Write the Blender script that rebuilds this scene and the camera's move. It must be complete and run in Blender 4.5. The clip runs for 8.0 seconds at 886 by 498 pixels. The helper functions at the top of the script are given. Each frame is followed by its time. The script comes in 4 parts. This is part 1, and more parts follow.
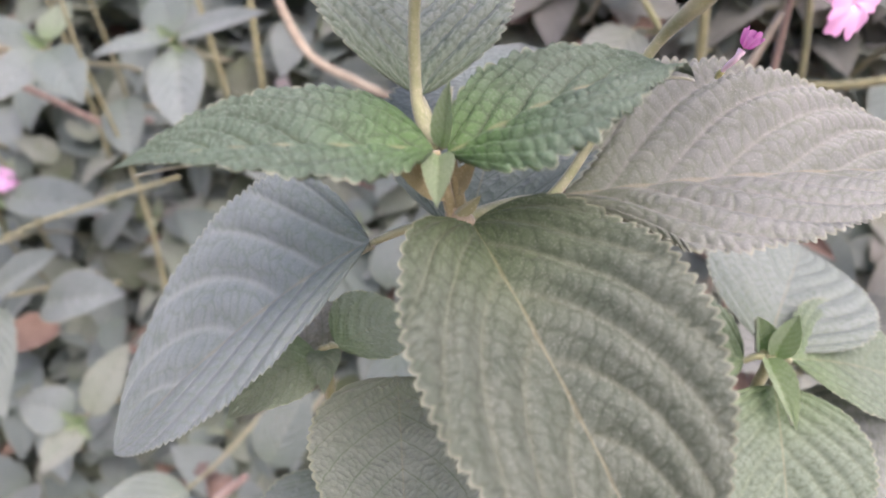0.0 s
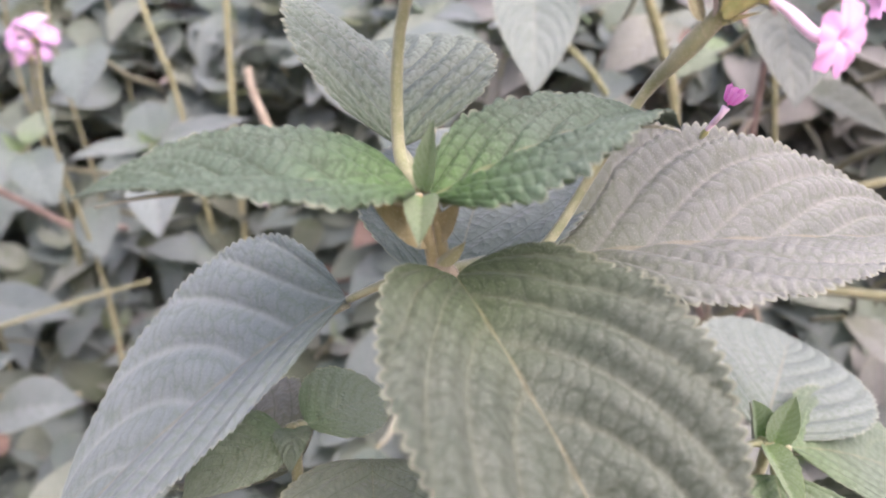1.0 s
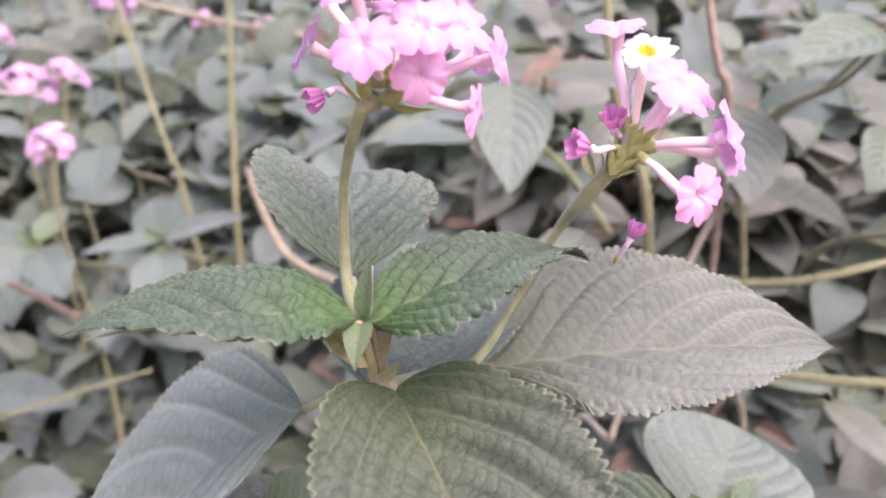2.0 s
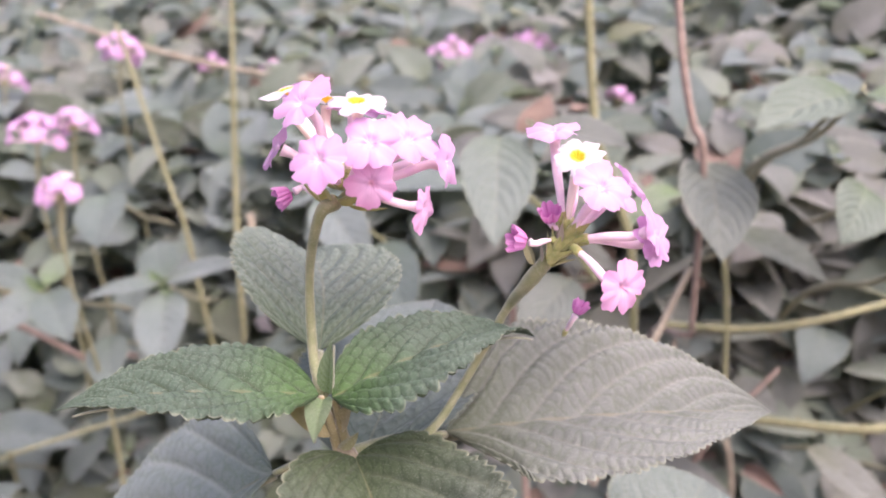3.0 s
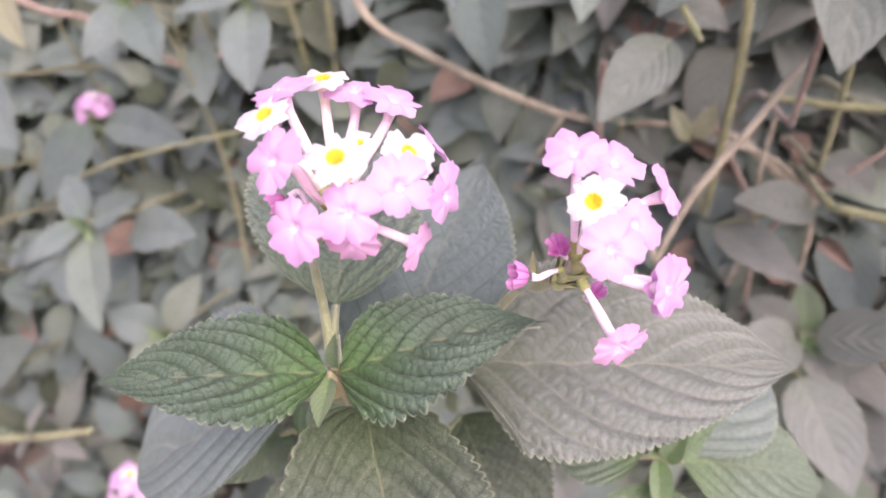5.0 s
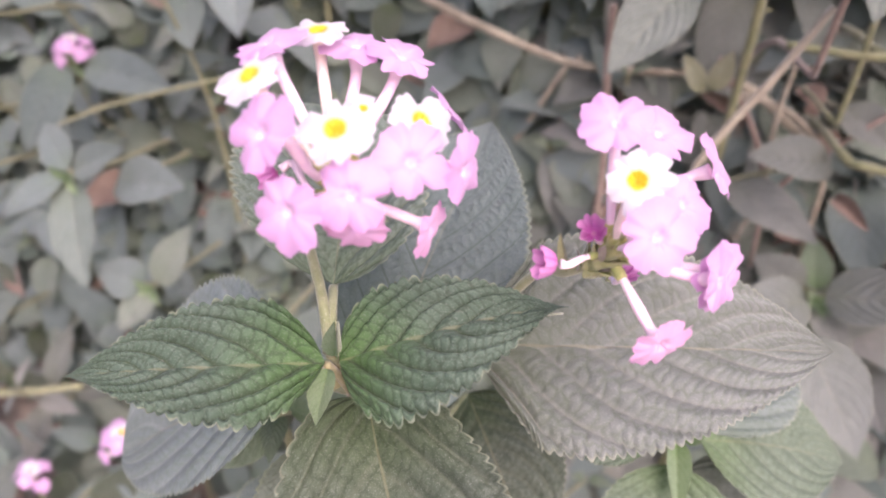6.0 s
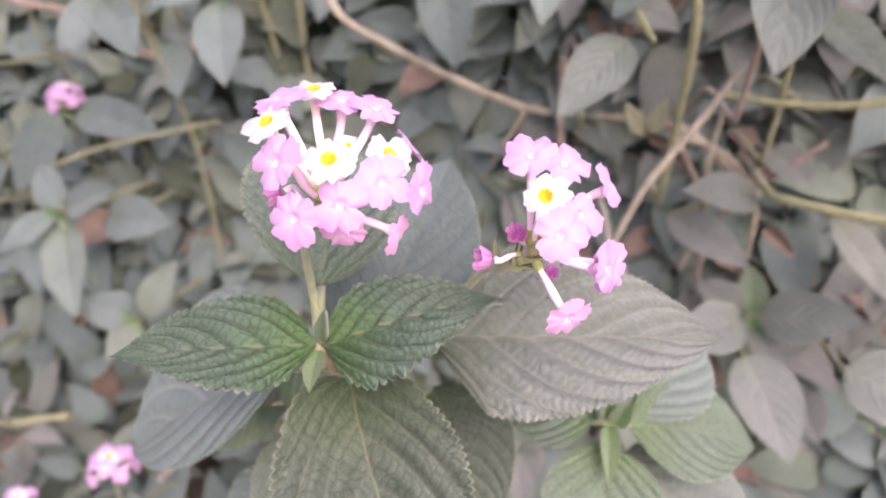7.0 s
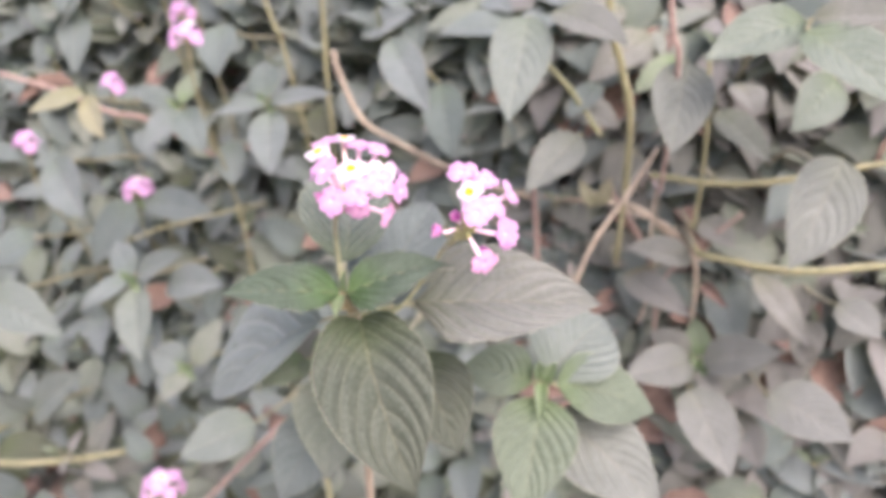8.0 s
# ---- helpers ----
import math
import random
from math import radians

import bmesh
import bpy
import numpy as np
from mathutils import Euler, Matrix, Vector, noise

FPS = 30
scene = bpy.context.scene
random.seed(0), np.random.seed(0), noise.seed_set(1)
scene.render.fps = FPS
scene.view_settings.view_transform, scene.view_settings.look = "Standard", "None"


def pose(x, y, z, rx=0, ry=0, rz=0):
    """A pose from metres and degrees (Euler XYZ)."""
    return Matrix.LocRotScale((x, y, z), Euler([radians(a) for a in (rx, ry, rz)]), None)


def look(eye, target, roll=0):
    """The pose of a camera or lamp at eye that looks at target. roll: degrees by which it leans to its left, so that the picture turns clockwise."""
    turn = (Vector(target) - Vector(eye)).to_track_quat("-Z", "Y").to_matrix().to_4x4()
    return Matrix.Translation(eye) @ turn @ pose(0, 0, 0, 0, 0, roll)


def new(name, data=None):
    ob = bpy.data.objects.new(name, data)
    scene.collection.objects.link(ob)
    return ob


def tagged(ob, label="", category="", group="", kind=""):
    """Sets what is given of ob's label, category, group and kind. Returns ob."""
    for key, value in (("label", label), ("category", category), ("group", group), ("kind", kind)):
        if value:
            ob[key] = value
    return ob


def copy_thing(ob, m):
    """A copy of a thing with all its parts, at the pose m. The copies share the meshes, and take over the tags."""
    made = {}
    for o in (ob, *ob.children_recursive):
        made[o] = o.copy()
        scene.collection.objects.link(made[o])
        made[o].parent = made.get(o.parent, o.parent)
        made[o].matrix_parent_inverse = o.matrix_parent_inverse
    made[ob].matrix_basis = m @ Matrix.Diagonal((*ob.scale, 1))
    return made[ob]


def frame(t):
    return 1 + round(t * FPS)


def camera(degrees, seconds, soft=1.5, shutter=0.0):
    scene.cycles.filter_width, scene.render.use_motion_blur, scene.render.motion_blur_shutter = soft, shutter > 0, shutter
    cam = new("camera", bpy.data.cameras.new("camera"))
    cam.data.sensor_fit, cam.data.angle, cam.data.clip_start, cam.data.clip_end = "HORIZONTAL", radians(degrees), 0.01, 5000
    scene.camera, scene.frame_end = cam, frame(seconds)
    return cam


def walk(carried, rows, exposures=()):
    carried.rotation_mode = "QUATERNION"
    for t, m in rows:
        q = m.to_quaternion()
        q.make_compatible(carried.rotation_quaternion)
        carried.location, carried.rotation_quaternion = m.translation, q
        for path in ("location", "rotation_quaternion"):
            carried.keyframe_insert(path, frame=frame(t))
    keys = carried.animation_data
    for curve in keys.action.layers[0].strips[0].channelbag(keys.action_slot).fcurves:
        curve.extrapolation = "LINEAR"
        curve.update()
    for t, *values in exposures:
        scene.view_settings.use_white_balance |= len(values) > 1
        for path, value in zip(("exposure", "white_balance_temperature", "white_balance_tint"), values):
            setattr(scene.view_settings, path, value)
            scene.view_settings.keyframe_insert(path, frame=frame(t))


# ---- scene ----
cam = camera(62.1, 8.0, soft=1.8)
PATH = [
    (0.0, (0.04769, 0.04732, 0.54653), (0.04194, 0.22990, 0.46509), 1.37),
    (0.5, (0.04525, 0.05819, 0.54077), (0.04580, 0.24772, 0.47692), 2.77),
    (1.0, (0.04699, 0.04996, 0.53377), (0.04661, 0.24379, 0.48447), 2.30),
    (1.5, (0.05008, 0.03942, 0.53572), (0.04968, 0.23594, 0.49854), 1.77),
    (2.0, (0.05895, 0.03316, 0.54559), (0.05504, 0.23102, 0.51663), 1.59),
    (2.2, (0.05859, 0.03047, 0.54921), (0.05777, 0.22852, 0.52133), 1.36),
    (3.3, (0.07655, 0.02035, 0.56663), (0.06224, 0.21878, 0.54619), 2.25),
    (3.5, (0.08184, 0.02290, 0.57710), (0.05960, 0.21861, 0.54247), 3.19),
    (4.0, (0.08598, 0.03819, 0.60772), (0.05510, 0.21999, 0.53029), 3.66),
    (4.5, (0.08410, 0.04553, 0.61757), (0.05363, 0.21386, 0.51396), 2.51),
    (5.0, (0.08245, 0.05278, 0.61855), (0.05345, 0.21427, 0.50417), 1.97),
    (5.2, (0.08104, 0.05716, 0.61805), (0.05330, 0.21593, 0.49964), 2.31),
    (6.3, (0.07273, 0.06924, 0.61283), (0.05016, 0.22241, 0.48621), 3.56),
    (6.5, (0.07074, 0.06602, 0.61900), (0.05011, 0.21981, 0.49282), 4.26),
    (7.0, (0.08373, 0.03563, 0.63024), (0.06414, 0.19687, 0.51355), 3.69),
    (7.5, (0.09907, -0.03117, 0.65069), (0.07257, 0.14094, 0.55232), 2.98),
    (8.0, (0.11757, -0.07280, 0.65363), (0.08814, 0.10326, 0.56343), 2.61),
]
walk(cam, [(t, look(eye, target, roll)) for t, eye, target, roll in PATH],
     [(0.0, 1.42, 6200, 27.5), (0.7, 1.56, 6200, 28.5), (2.0, 1.40, 6220, 27.5), (4.0, 1.30, 6270, 27.5), (6.5, 1.16, 6290, 28), (8.0, 1.40, 6310, 26)])
# a phone lens focused at close range
cam.data.dof.use_dof = True
cam.data.dof.focus_distance = 0.130
cam.data.dof.aperture_fstop = 17.0

# ---------------------------------------------------------------- light
world = bpy.data.worlds.new("overcast_sky")
scene.world = world
world.use_nodes = True
wn = world.node_tree.nodes
sky = wn.new("ShaderNodeTexSky")
sky.sky_type = "NISHITA"
sky.sun_disc = False
sky.sun_elevation = radians(54)
sky.sun_rotation = radians(149)
sky.dust_density = 6.0
wn["Background"].inputs["Strength"].default_value = 0.15
world.node_tree.links.new(sky.outputs["Color"], wn["Background"].inputs["Color"])
sun_data = bpy.data.lights.new("sun", "SUN")
sun_data.energy = 2.2
sun_data.angle = radians(60)
sun_data.color = (1.0, 0.93, 0.85)
sun = new("sun", sun_data)
sun.matrix_world = look((0.62, -0.85, 2.0), (0.0, 0.2, 0.3))


# ---------------------------------------------------------------- materials
class Nodes:
    """A short way to wire up a node material."""

    def __init__(self, name):
        self.mat = bpy.data.materials.new(name)
        self.mat.use_nodes = True
        self.tree = self.mat.node_tree
        self.bsdf = self.tree.nodes["Principled BSDF"]
        self.out = self.tree.nodes["Material Output"]

    def link(self, value, socket):
        if hasattr(value, "links"):
            self.tree.links.new(value, socket)
        else:
            socket.default_value = value

    def math(self, op, a, b=0.0, c=0.0, clamp=False):
        n = self.tree.nodes.new("ShaderNodeMath")
        n.operation, n.use_clamp = op, clamp
        for value, socket in zip((a, b, c), n.inputs):
            self.link(value, socket)
        return n.outputs[0]

    def step(self, x, lo, hi):
        n = self.tree.nodes.new("ShaderNodeMapRange")
        n.interpolation_type = "SMOOTHSTEP"
        for value, socket in zip((x, lo, hi, 0.0, 1.0), n.inputs):
            self.link(value, socket)
        return n.outputs[0]

    def mix(self, fac, a, b, blend="MIX"):
        n = self.tree.nodes.new("ShaderNodeMix")
        n.data_type, n.blend_type = "RGBA", blend
        self.link(fac, n.inputs[0])
        self.link(a, n.inputs[6])
        self.link(b, n.inputs[7])
        return n.outputs[2]

    def noise(self, vec, scale, detail=3.0, rough=0.55):
        n = self.tree.nodes.new("ShaderNodeTexNoise")
        self.link(vec, n.inputs["Vector"])
        n.inputs["Scale"].default_value = scale
        n.inputs["Detail"].default_value = detail
        n.inputs["Roughness"].default_value = rough
        return n.outputs["Fac"]

    def voronoi(self, vec, scale, feature="F1"):
        n = self.tree.nodes.new("ShaderNodeTexVoronoi")
        n.feature = feature
        self.link(vec, n.inputs["Vector"])
        n.inputs["Scale"].default_value = scale
        return n.outputs["Distance"]

    def coords(self, kind="Object"):
        return self.tree.nodes.new("ShaderNodeTexCoord").outputs[kind]

    def random(self):
        return self.tree.nodes.new("ShaderNodeObjectInfo").outputs["Random"]

    def island(self):
        return self.tree.nodes.new("ShaderNodeNewGeometry").outputs["Random Per Island"]

    def uv(self):
        n = self.tree.nodes.new("ShaderNodeSeparateXYZ")
        self.link(self.coords("UV"), n.inputs[0])
        return n.outputs[0], n.outputs[1]

    def xyz(self, x, y, z=0.0):
        n = self.tree.nodes.new("ShaderNodeCombineXYZ")
        for value, socket in zip((x, y, z), n.inputs):
            self.link(value, socket)
        return n.outputs[0]

    def bump(self, height, distance, strength=1.0, normal=None):
        n = self.tree.nodes.new("ShaderNodeBump")
        n.inputs["Distance"].default_value = distance
        n.inputs["Strength"].default_value = strength
        self.link(height, n.inputs["Height"])
        if normal is not None:
            self.link(normal, n.inputs["Normal"])
        return n.outputs[0]

    def surface(self, color, rough, normal=None, spec=0.3, sheen=0.0, sheen_tint=(1, 1, 1, 1)):
        b = self.bsdf
        self.link(color, b.inputs["Base Color"])
        self.link(rough, b.inputs["Roughness"])
        b.inputs["Specular IOR Level"].default_value = spec
        b.inputs["Sheen Weight"].default_value = sheen
        b.inputs["Sheen Roughness"].default_value = 0.5
        b.inputs["Sheen Tint"].default_value = sheen_tint
        if normal is not None:
            self.link(normal, b.inputs["Normal"])
        return self

    def thin(self, color, amount, normal=None):
        """Lets part of the light through a thin blade."""
        t = self.tree.nodes.new("ShaderNodeBsdfTranslucent")
        self.link(color, t.inputs["Color"])
        m = self.tree.nodes.new("ShaderNodeMixShader")
        m.inputs[0].default_value = amount
        self.tree.links.new(self.bsdf.outputs[0], m.inputs[1])
        self.tree.links.new(t.outputs[0], m.inputs[2])
        self.tree.links.new(m.outputs[0], self.out.inputs["Surface"])
        return self


VEINS, SLANT = 7.5, 0.33


def leaf_material(name, dust, green, young, amount_young, relief, vein_and_crease_dark=0.45, sheen=0.25):
    """Hairy leaf: dusty felt over green, sunken darker net of veins, shade painted into the creases, a fresher base."""
    n = Nodes(name)
    u, v = n.uv()
    va = n.math("MULTIPLY", n.math("ABSOLUTE", n.math("SUBTRACT", v, 0.5)), 2.0)
    obj = n.coords()
    fine = n.noise(obj, 420.0, 3.0)
    wander = n.math("MULTIPLY", n.math("SUBTRACT", n.noise(obj, 160.0, 2.0), 0.5), 0.10)
    bow = n.math("MULTIPLY", va, n.math("ADD", SLANT * 0.8, n.math("MULTIPLY", va, SLANT * 0.2)))
    phase = n.math("MULTIPLY", n.math("SUBTRACT", u, bow), VEINS)
    off = n.math("ABSOLUTE", n.math("SUBTRACT", n.math("FRACT", n.math("ADD", n.math("ADD", phase, wander), 20.0)), 0.5))
    fade = n.math("SUBTRACT", 1.0, n.step(u, 0.70, 0.97))
    vein = n.math("MULTIPLY", n.math("SUBTRACT", 1.0, n.step(off, 0.006, 0.055)), fade)
    rib = n.math("SUBTRACT", 1.0, n.step(va, 0.003, 0.016))
    side = n.math("MULTIPLY", n.math("SIGN", n.math("SUBTRACT", v, 0.5)), 0.23)
    cell = n.voronoi(n.xyz(n.math("ADD", n.math("MULTIPLY", phase, 3.2), n.math("MULTIPLY", fine, 0.35)), n.math("ADD", n.math("ADD", n.math("MULTIPLY", va, 12.0), n.math("MULTIPLY", u, 34.0)), n.math("ADD", side, n.math("MULTIPLY", fine, 0.5)))), 1.0)
    blister = n.math("SUBTRACT", 1.0, n.math("MULTIPLY", cell, n.math("MULTIPLY", cell, 1.6)), clamp=True)
    pillow = n.math("MULTIPLY", blister, n.math("ADD", 0.30, n.math("MULTIPLY", n.step(off, 0.0, 0.35), 0.7)))
    grain = n.noise(obj, 2600.0, 2.0)
    blotch = n.noise(obj, 60.0, 3.0)
    rnd = n.math("FRACT", n.math("ADD", n.random(), n.island()))
    color = n.mix(n.step(n.math("ADD", n.math("MULTIPLY", blotch, 0.6), n.math("MULTIPLY", fine, 0.4)), 0.2, 0.8), green, dust)
    fresh = n.math("MULTIPLY", n.math("SUBTRACT", 1.0, n.step(n.math("ADD", u, n.math("MULTIPLY", va, 0.12)), 0.03, 0.45)), amount_young)
    color = n.mix(fresh, color, young)
    dark = n.mix(1.0, color, (vein_and_crease_dark, vein_and_crease_dark * 1.1, vein_and_crease_dark * 0.9, 1), "MULTIPLY")
    # besides the darker veins, crease shade is painted between the blisters
    color = n.mix(n.math("MAXIMUM", n.math("MULTIPLY", vein, 0.85), n.math("MULTIPLY", n.step(cell, 0.38, 0.78), 0.30)), color, dark)
    color = n.mix(n.math("MULTIPLY", rib, 0.4), color, n.mix(0.6, color, (0.30, 0.26, 0.15, 1)))
    color = n.mix(n.math("MULTIPLY", n.step(va, 0.95, 0.99), 0.45), color, (0.30, 0.32, 0.21, 1))
    color = n.mix(n.step(grain, 0.45, 0.8), color, n.mix(0.10, color, (0.5, 0.52, 0.48, 1)))
    tone = n.math("ADD", 0.82, n.math("MULTIPLY", rnd, 0.38))
    color = n.mix(1.0, color, n.xyz(tone, n.math("ADD", 0.86, n.math("MULTIPLY", rnd, 0.30)), tone), "MULTIPLY")
    height = n.math("SUBTRACT", n.math("ADD", pillow, n.math("MULTIPLY", grain, 0.10)), n.math("MULTIPLY", vein, 0.12))
    normal = n.bump(height, relief)
    n.surface(color, 0.6, normal, 0.3, sheen, (0.93, 0.95, 0.97, 1))
    return n.thin(n.mix(1.0, color, (1.12, 1.15, 0.85, 1), "MULTIPLY"), 0.44).mat


def blade_material(name, dust, green, young, amount_young, vein, vein_amount, net_shade, sheen=0.06):
    """Near leaf: the second UV map carries the net of small veins, coloured with crease shade, and the side veins that
    are modelled in the blade.
    """
    n = Nodes(name)
    u, v = n.uv()
    va = n.math("MULTIPLY", n.math("ABSOLUTE", n.math("SUBTRACT", v, 0.5)), 2.0)
    layer = n.tree.nodes.new("ShaderNodeUVMap")
    layer.uv_map = "Veins"
    split = n.tree.nodes.new("ShaderNodeSeparateXYZ")
    n.link(layer.outputs[0], split.inputs[0])
    net, side = split.outputs[0], split.outputs[1]
    obj = n.coords()
    fine = n.noise(obj, 420.0, 3.0)
    blotch = n.noise(obj, 60.0, 3.0)
    grain = n.noise(obj, 3400.0, 2.0)
    hair = n.noise(obj, 7000.0, 1.0)
    color = n.mix(n.step(n.math("ADD", n.math("MULTIPLY", blotch, 0.55), n.math("MULTIPLY", fine, 0.45)), 0.25, 0.75), green, dust)
    fresh = n.math("MULTIPLY", n.math("SUBTRACT", 1.0, n.step(n.math("ADD", u, n.math("MULTIPLY", va, 0.12)), 0.03, 0.42)), amount_young)
    color = n.mix(fresh, color, young)
    # shade of the creases between cushions, put into the colour along the net
    color = n.mix(n.math("MULTIPLY", net, 0.9), color, n.mix(1.0, color, (net_shade, net_shade * 1.06, net_shade * 0.9, 1), "MULTIPLY"))
    color = n.mix(n.math("MULTIPLY", side, vein_amount), color, vein)
    rib = n.math("SUBTRACT", 1.0, n.step(va, 0.004, 0.020))
    color = n.mix(n.math("MULTIPLY", rib, 0.55), color, n.mix(0.6, color, (0.21, 0.18, 0.10, 1)))
    color = n.mix(n.math("MULTIPLY", n.step(va, 0.965, 0.995), 0.40), color, (0.30, 0.31, 0.22, 1))
    color = n.mix(n.step(grain, 0.50, 0.78), color, n.mix(0.14, color, (0.5, 0.52, 0.48, 1)))
    color = n.mix(n.step(hair, 0.70, 0.80), color, n.mix(0.30, color, (0.7, 0.72, 0.68, 1)))
    normal = n.bump(n.math("ADD", n.math("MULTIPLY", grain, 0.7), n.math("MULTIPLY", fine, 0.5)), 0.00022)
    n.surface(color, 0.62, normal, 0.3, sheen, (0.93, 0.95, 0.97, 1))
    return n.thin(n.mix(1.0, color, (1.12, 1.15, 0.85, 1), "MULTIPLY"), 0.26).mat


def stem_material(name, a, b, rough=0.6, scale=260.0):
    n = Nodes(name)
    obj = n.coords()
    streak = n.noise(obj, scale, 4.0)
    grain = n.noise(obj, 3000.0, 2.0)
    color = n.mix(n.step(streak, 0.35, 0.68), a, b)
    color = n.mix(n.step(grain, 0.55, 0.8), color, n.mix(0.4, color, (0.55, 0.5, 0.4, 1)))
    return n.surface(color, rough, n.bump(n.math("ADD", streak, n.math("MULTIPLY", grain, 0.4)), 0.0003), 0.3, 0.25).mat


def petal_material(name, rim, body, throat, eye, eye_size):
    """Corolla: UV x runs from the throat to the rim, y round it."""
    n = Nodes(name)
    r, a = n.uv()
    obj = n.coords()
    cloud = n.noise(obj, 420.0, 3.0)
    grain = n.noise(obj, 2600.0, 2.0)
    color = n.mix(n.step(n.math("ADD", r, n.math("MULTIPLY", cloud, 0.35)), 0.45, 1.2), body, rim)
    color = n.mix(n.math("SUBTRACT", 1.0, n.step(r, eye_size * 0.9, eye_size * 1.9)), color, throat)
    color = n.mix(n.math("SUBTRACT", 1.0, n.step(n.math("ADD", r, n.math("MULTIPLY", cloud, 0.12)), eye_size + 0.02, eye_size + 0.1)), color, eye)
    ray = n.math("MULTIPLY", n.math("SINE", n.math("MULTIPLY", a, 150.0)), 0.08)
    normal = n.bump(n.math("ADD", n.math("ADD", cloud, ray), n.math("MULTIPLY", grain, 0.3)), 0.00012)
    n.surface(color, 0.5, normal, 0.3, 0.15)
    return n.thin(n.mix(1.0, color, (1.0, 0.94, 0.98, 1), "MULTIPLY"), 0.42).mat


def plain_material(name, a, b, scale, rough, relief=0.0003, sheen=0.1, thin=0.0):
    n = Nodes(name)
    obj = n.coords()
    big = n.noise(obj, scale, 4.0)
    small = n.noise(obj, scale * 9.0, 3.0)
    color = n.mix(n.step(n.math("ADD", n.math("MULTIPLY", big, 0.65), n.math("MULTIPLY", small, 0.35)), 0.35, 0.65), a, b)
    n.surface(color, rough, n.bump(n.math("ADD", big, n.math("MULTIPLY", small, 0.5)), relief), 0.3, sheen)
    if thin:
        n.thin(color, thin)
    return n.mat


LEAF = leaf_material("dusty_leaf", (0.222, 0.250, 0.212, 1), (0.146, 0.178, 0.138, 1), (0.13, 0.17, 0.08, 1), 0.3, 0.0005, 0.66)
# dusty pale leaf, which also carries painted haze at the back and upper right
LEAF_PALE = leaf_material("pale_dusty_hazy_leaf", (0.262, 0.272, 0.245, 1), (0.184, 0.198, 0.170, 1), (0.16, 0.19, 0.09, 1), 0.45, 0.0007, 0.52)
LEAF_OLIVE = leaf_material("olive_leaf", (0.116, 0.132, 0.092, 1), (0.061, 0.080, 0.047, 1), (0.065, 0.095, 0.028, 1), 0.65, 0.0007, 0.42)
LEAF_BLUE = leaf_material("blue_grey_leaf", (0.176, 0.211, 0.205, 1), (0.124, 0.158, 0.149, 1), (0.12, 0.175, 0.10, 1), 0.35, 0.0004, 0.70)
# darker grey for dim hedge leaves, with shade put into the colour
LEAF_DARK = leaf_material("shaded_grey_leaf", (0.165, 0.184, 0.165, 1), (0.112, 0.130, 0.115, 1), (0.09, 0.11, 0.06, 1), 0.3, 0.0005, 0.66)
LEAF_SLATE = leaf_material("slate_grey_leaf", (0.146, 0.181, 0.172, 1), (0.101, 0.134, 0.124, 1), (0.10, 0.15, 0.09, 1), 0.35, 0.0005, 0.55)
LEAF_TIP = leaf_material("new_leaf", (0.205, 0.280, 0.150, 1), (0.150, 0.230, 0.100, 1), (0.14, 0.26, 0.07, 1), 0.6, 0.0003, 0.64)
LEAF_SHOOT = leaf_material("fresh_leaf", (0.212, 0.262, 0.185, 1), (0.145, 0.195, 0.120, 1), (0.14, 0.23, 0.075, 1), 0.6, 0.0005, 0.64)
BLADE_YOUNG = blade_material("young_blade", (0.084, 0.119, 0.089, 1), (0.047, 0.077, 0.047, 1), (0.056, 0.122, 0.024, 1), 0.80, (0.028, 0.044, 0.018, 1), 0.80, 0.52)
BLADE_PALE = blade_material("pale_blade", (0.168, 0.178, 0.163, 1), (0.116, 0.128, 0.112, 1), (0.105, 0.13, 0.06, 1), 0.40, (0.178, 0.182, 0.158, 1), 0.50, 0.78)
BLADE_OLIVE = blade_material("olive_blade", (0.090, 0.105, 0.080, 1), (0.046, 0.062, 0.041, 1), (0.048, 0.076, 0.020, 1), 0.70, (0.105, 0.114, 0.078, 1), 0.35, 0.56)
BLADE_SLATE = blade_material("slate_blade", (0.170, 0.202, 0.196, 1), (0.124, 0.155, 0.147, 1), (0.115, 0.16, 0.10, 1), 0.35, (0.245, 0.275, 0.255, 1), 0.50, 0.80)
BLADE_GREY = blade_material("grey_green_blade", (0.172, 0.204, 0.174, 1), (0.110, 0.145, 0.112, 1), (0.09, 0.14, 0.05, 1), 0.50, (0.145, 0.172, 0.130, 1), 0.50, 0.55)
BLADE_FRESH = blade_material("fresh_blade", (0.134, 0.168, 0.124, 1), (0.089, 0.120, 0.080, 1), (0.09, 0.148, 0.045, 1), 0.60, (0.150, 0.180, 0.120, 1), 0.40, 0.60)
# near version of the darker grey, shade likewise in the colour
BLADE_DARK = blade_material("shaded_blade", (0.165, 0.182, 0.165, 1), (0.112, 0.128, 0.114, 1), (0.09, 0.11, 0.06, 1), 0.30, (0.100, 0.112, 0.098, 1), 0.25, 0.72)
BLADE_HEDGE = blade_material("hedge_blade", (0.165, 0.192, 0.174, 1), (0.115, 0.143, 0.125, 1), (0.10, 0.14, 0.08, 1), 0.35, (0.100, 0.125, 0.105, 1), 0.25, 0.72)
BLADE_MAUVE = blade_material("mauve_grey_blade", (0.176, 0.188, 0.176, 1), (0.124, 0.135, 0.125, 1), (0.11, 0.13, 0.08, 1), 0.30, (0.150, 0.148, 0.135, 1), 0.25, 0.72)
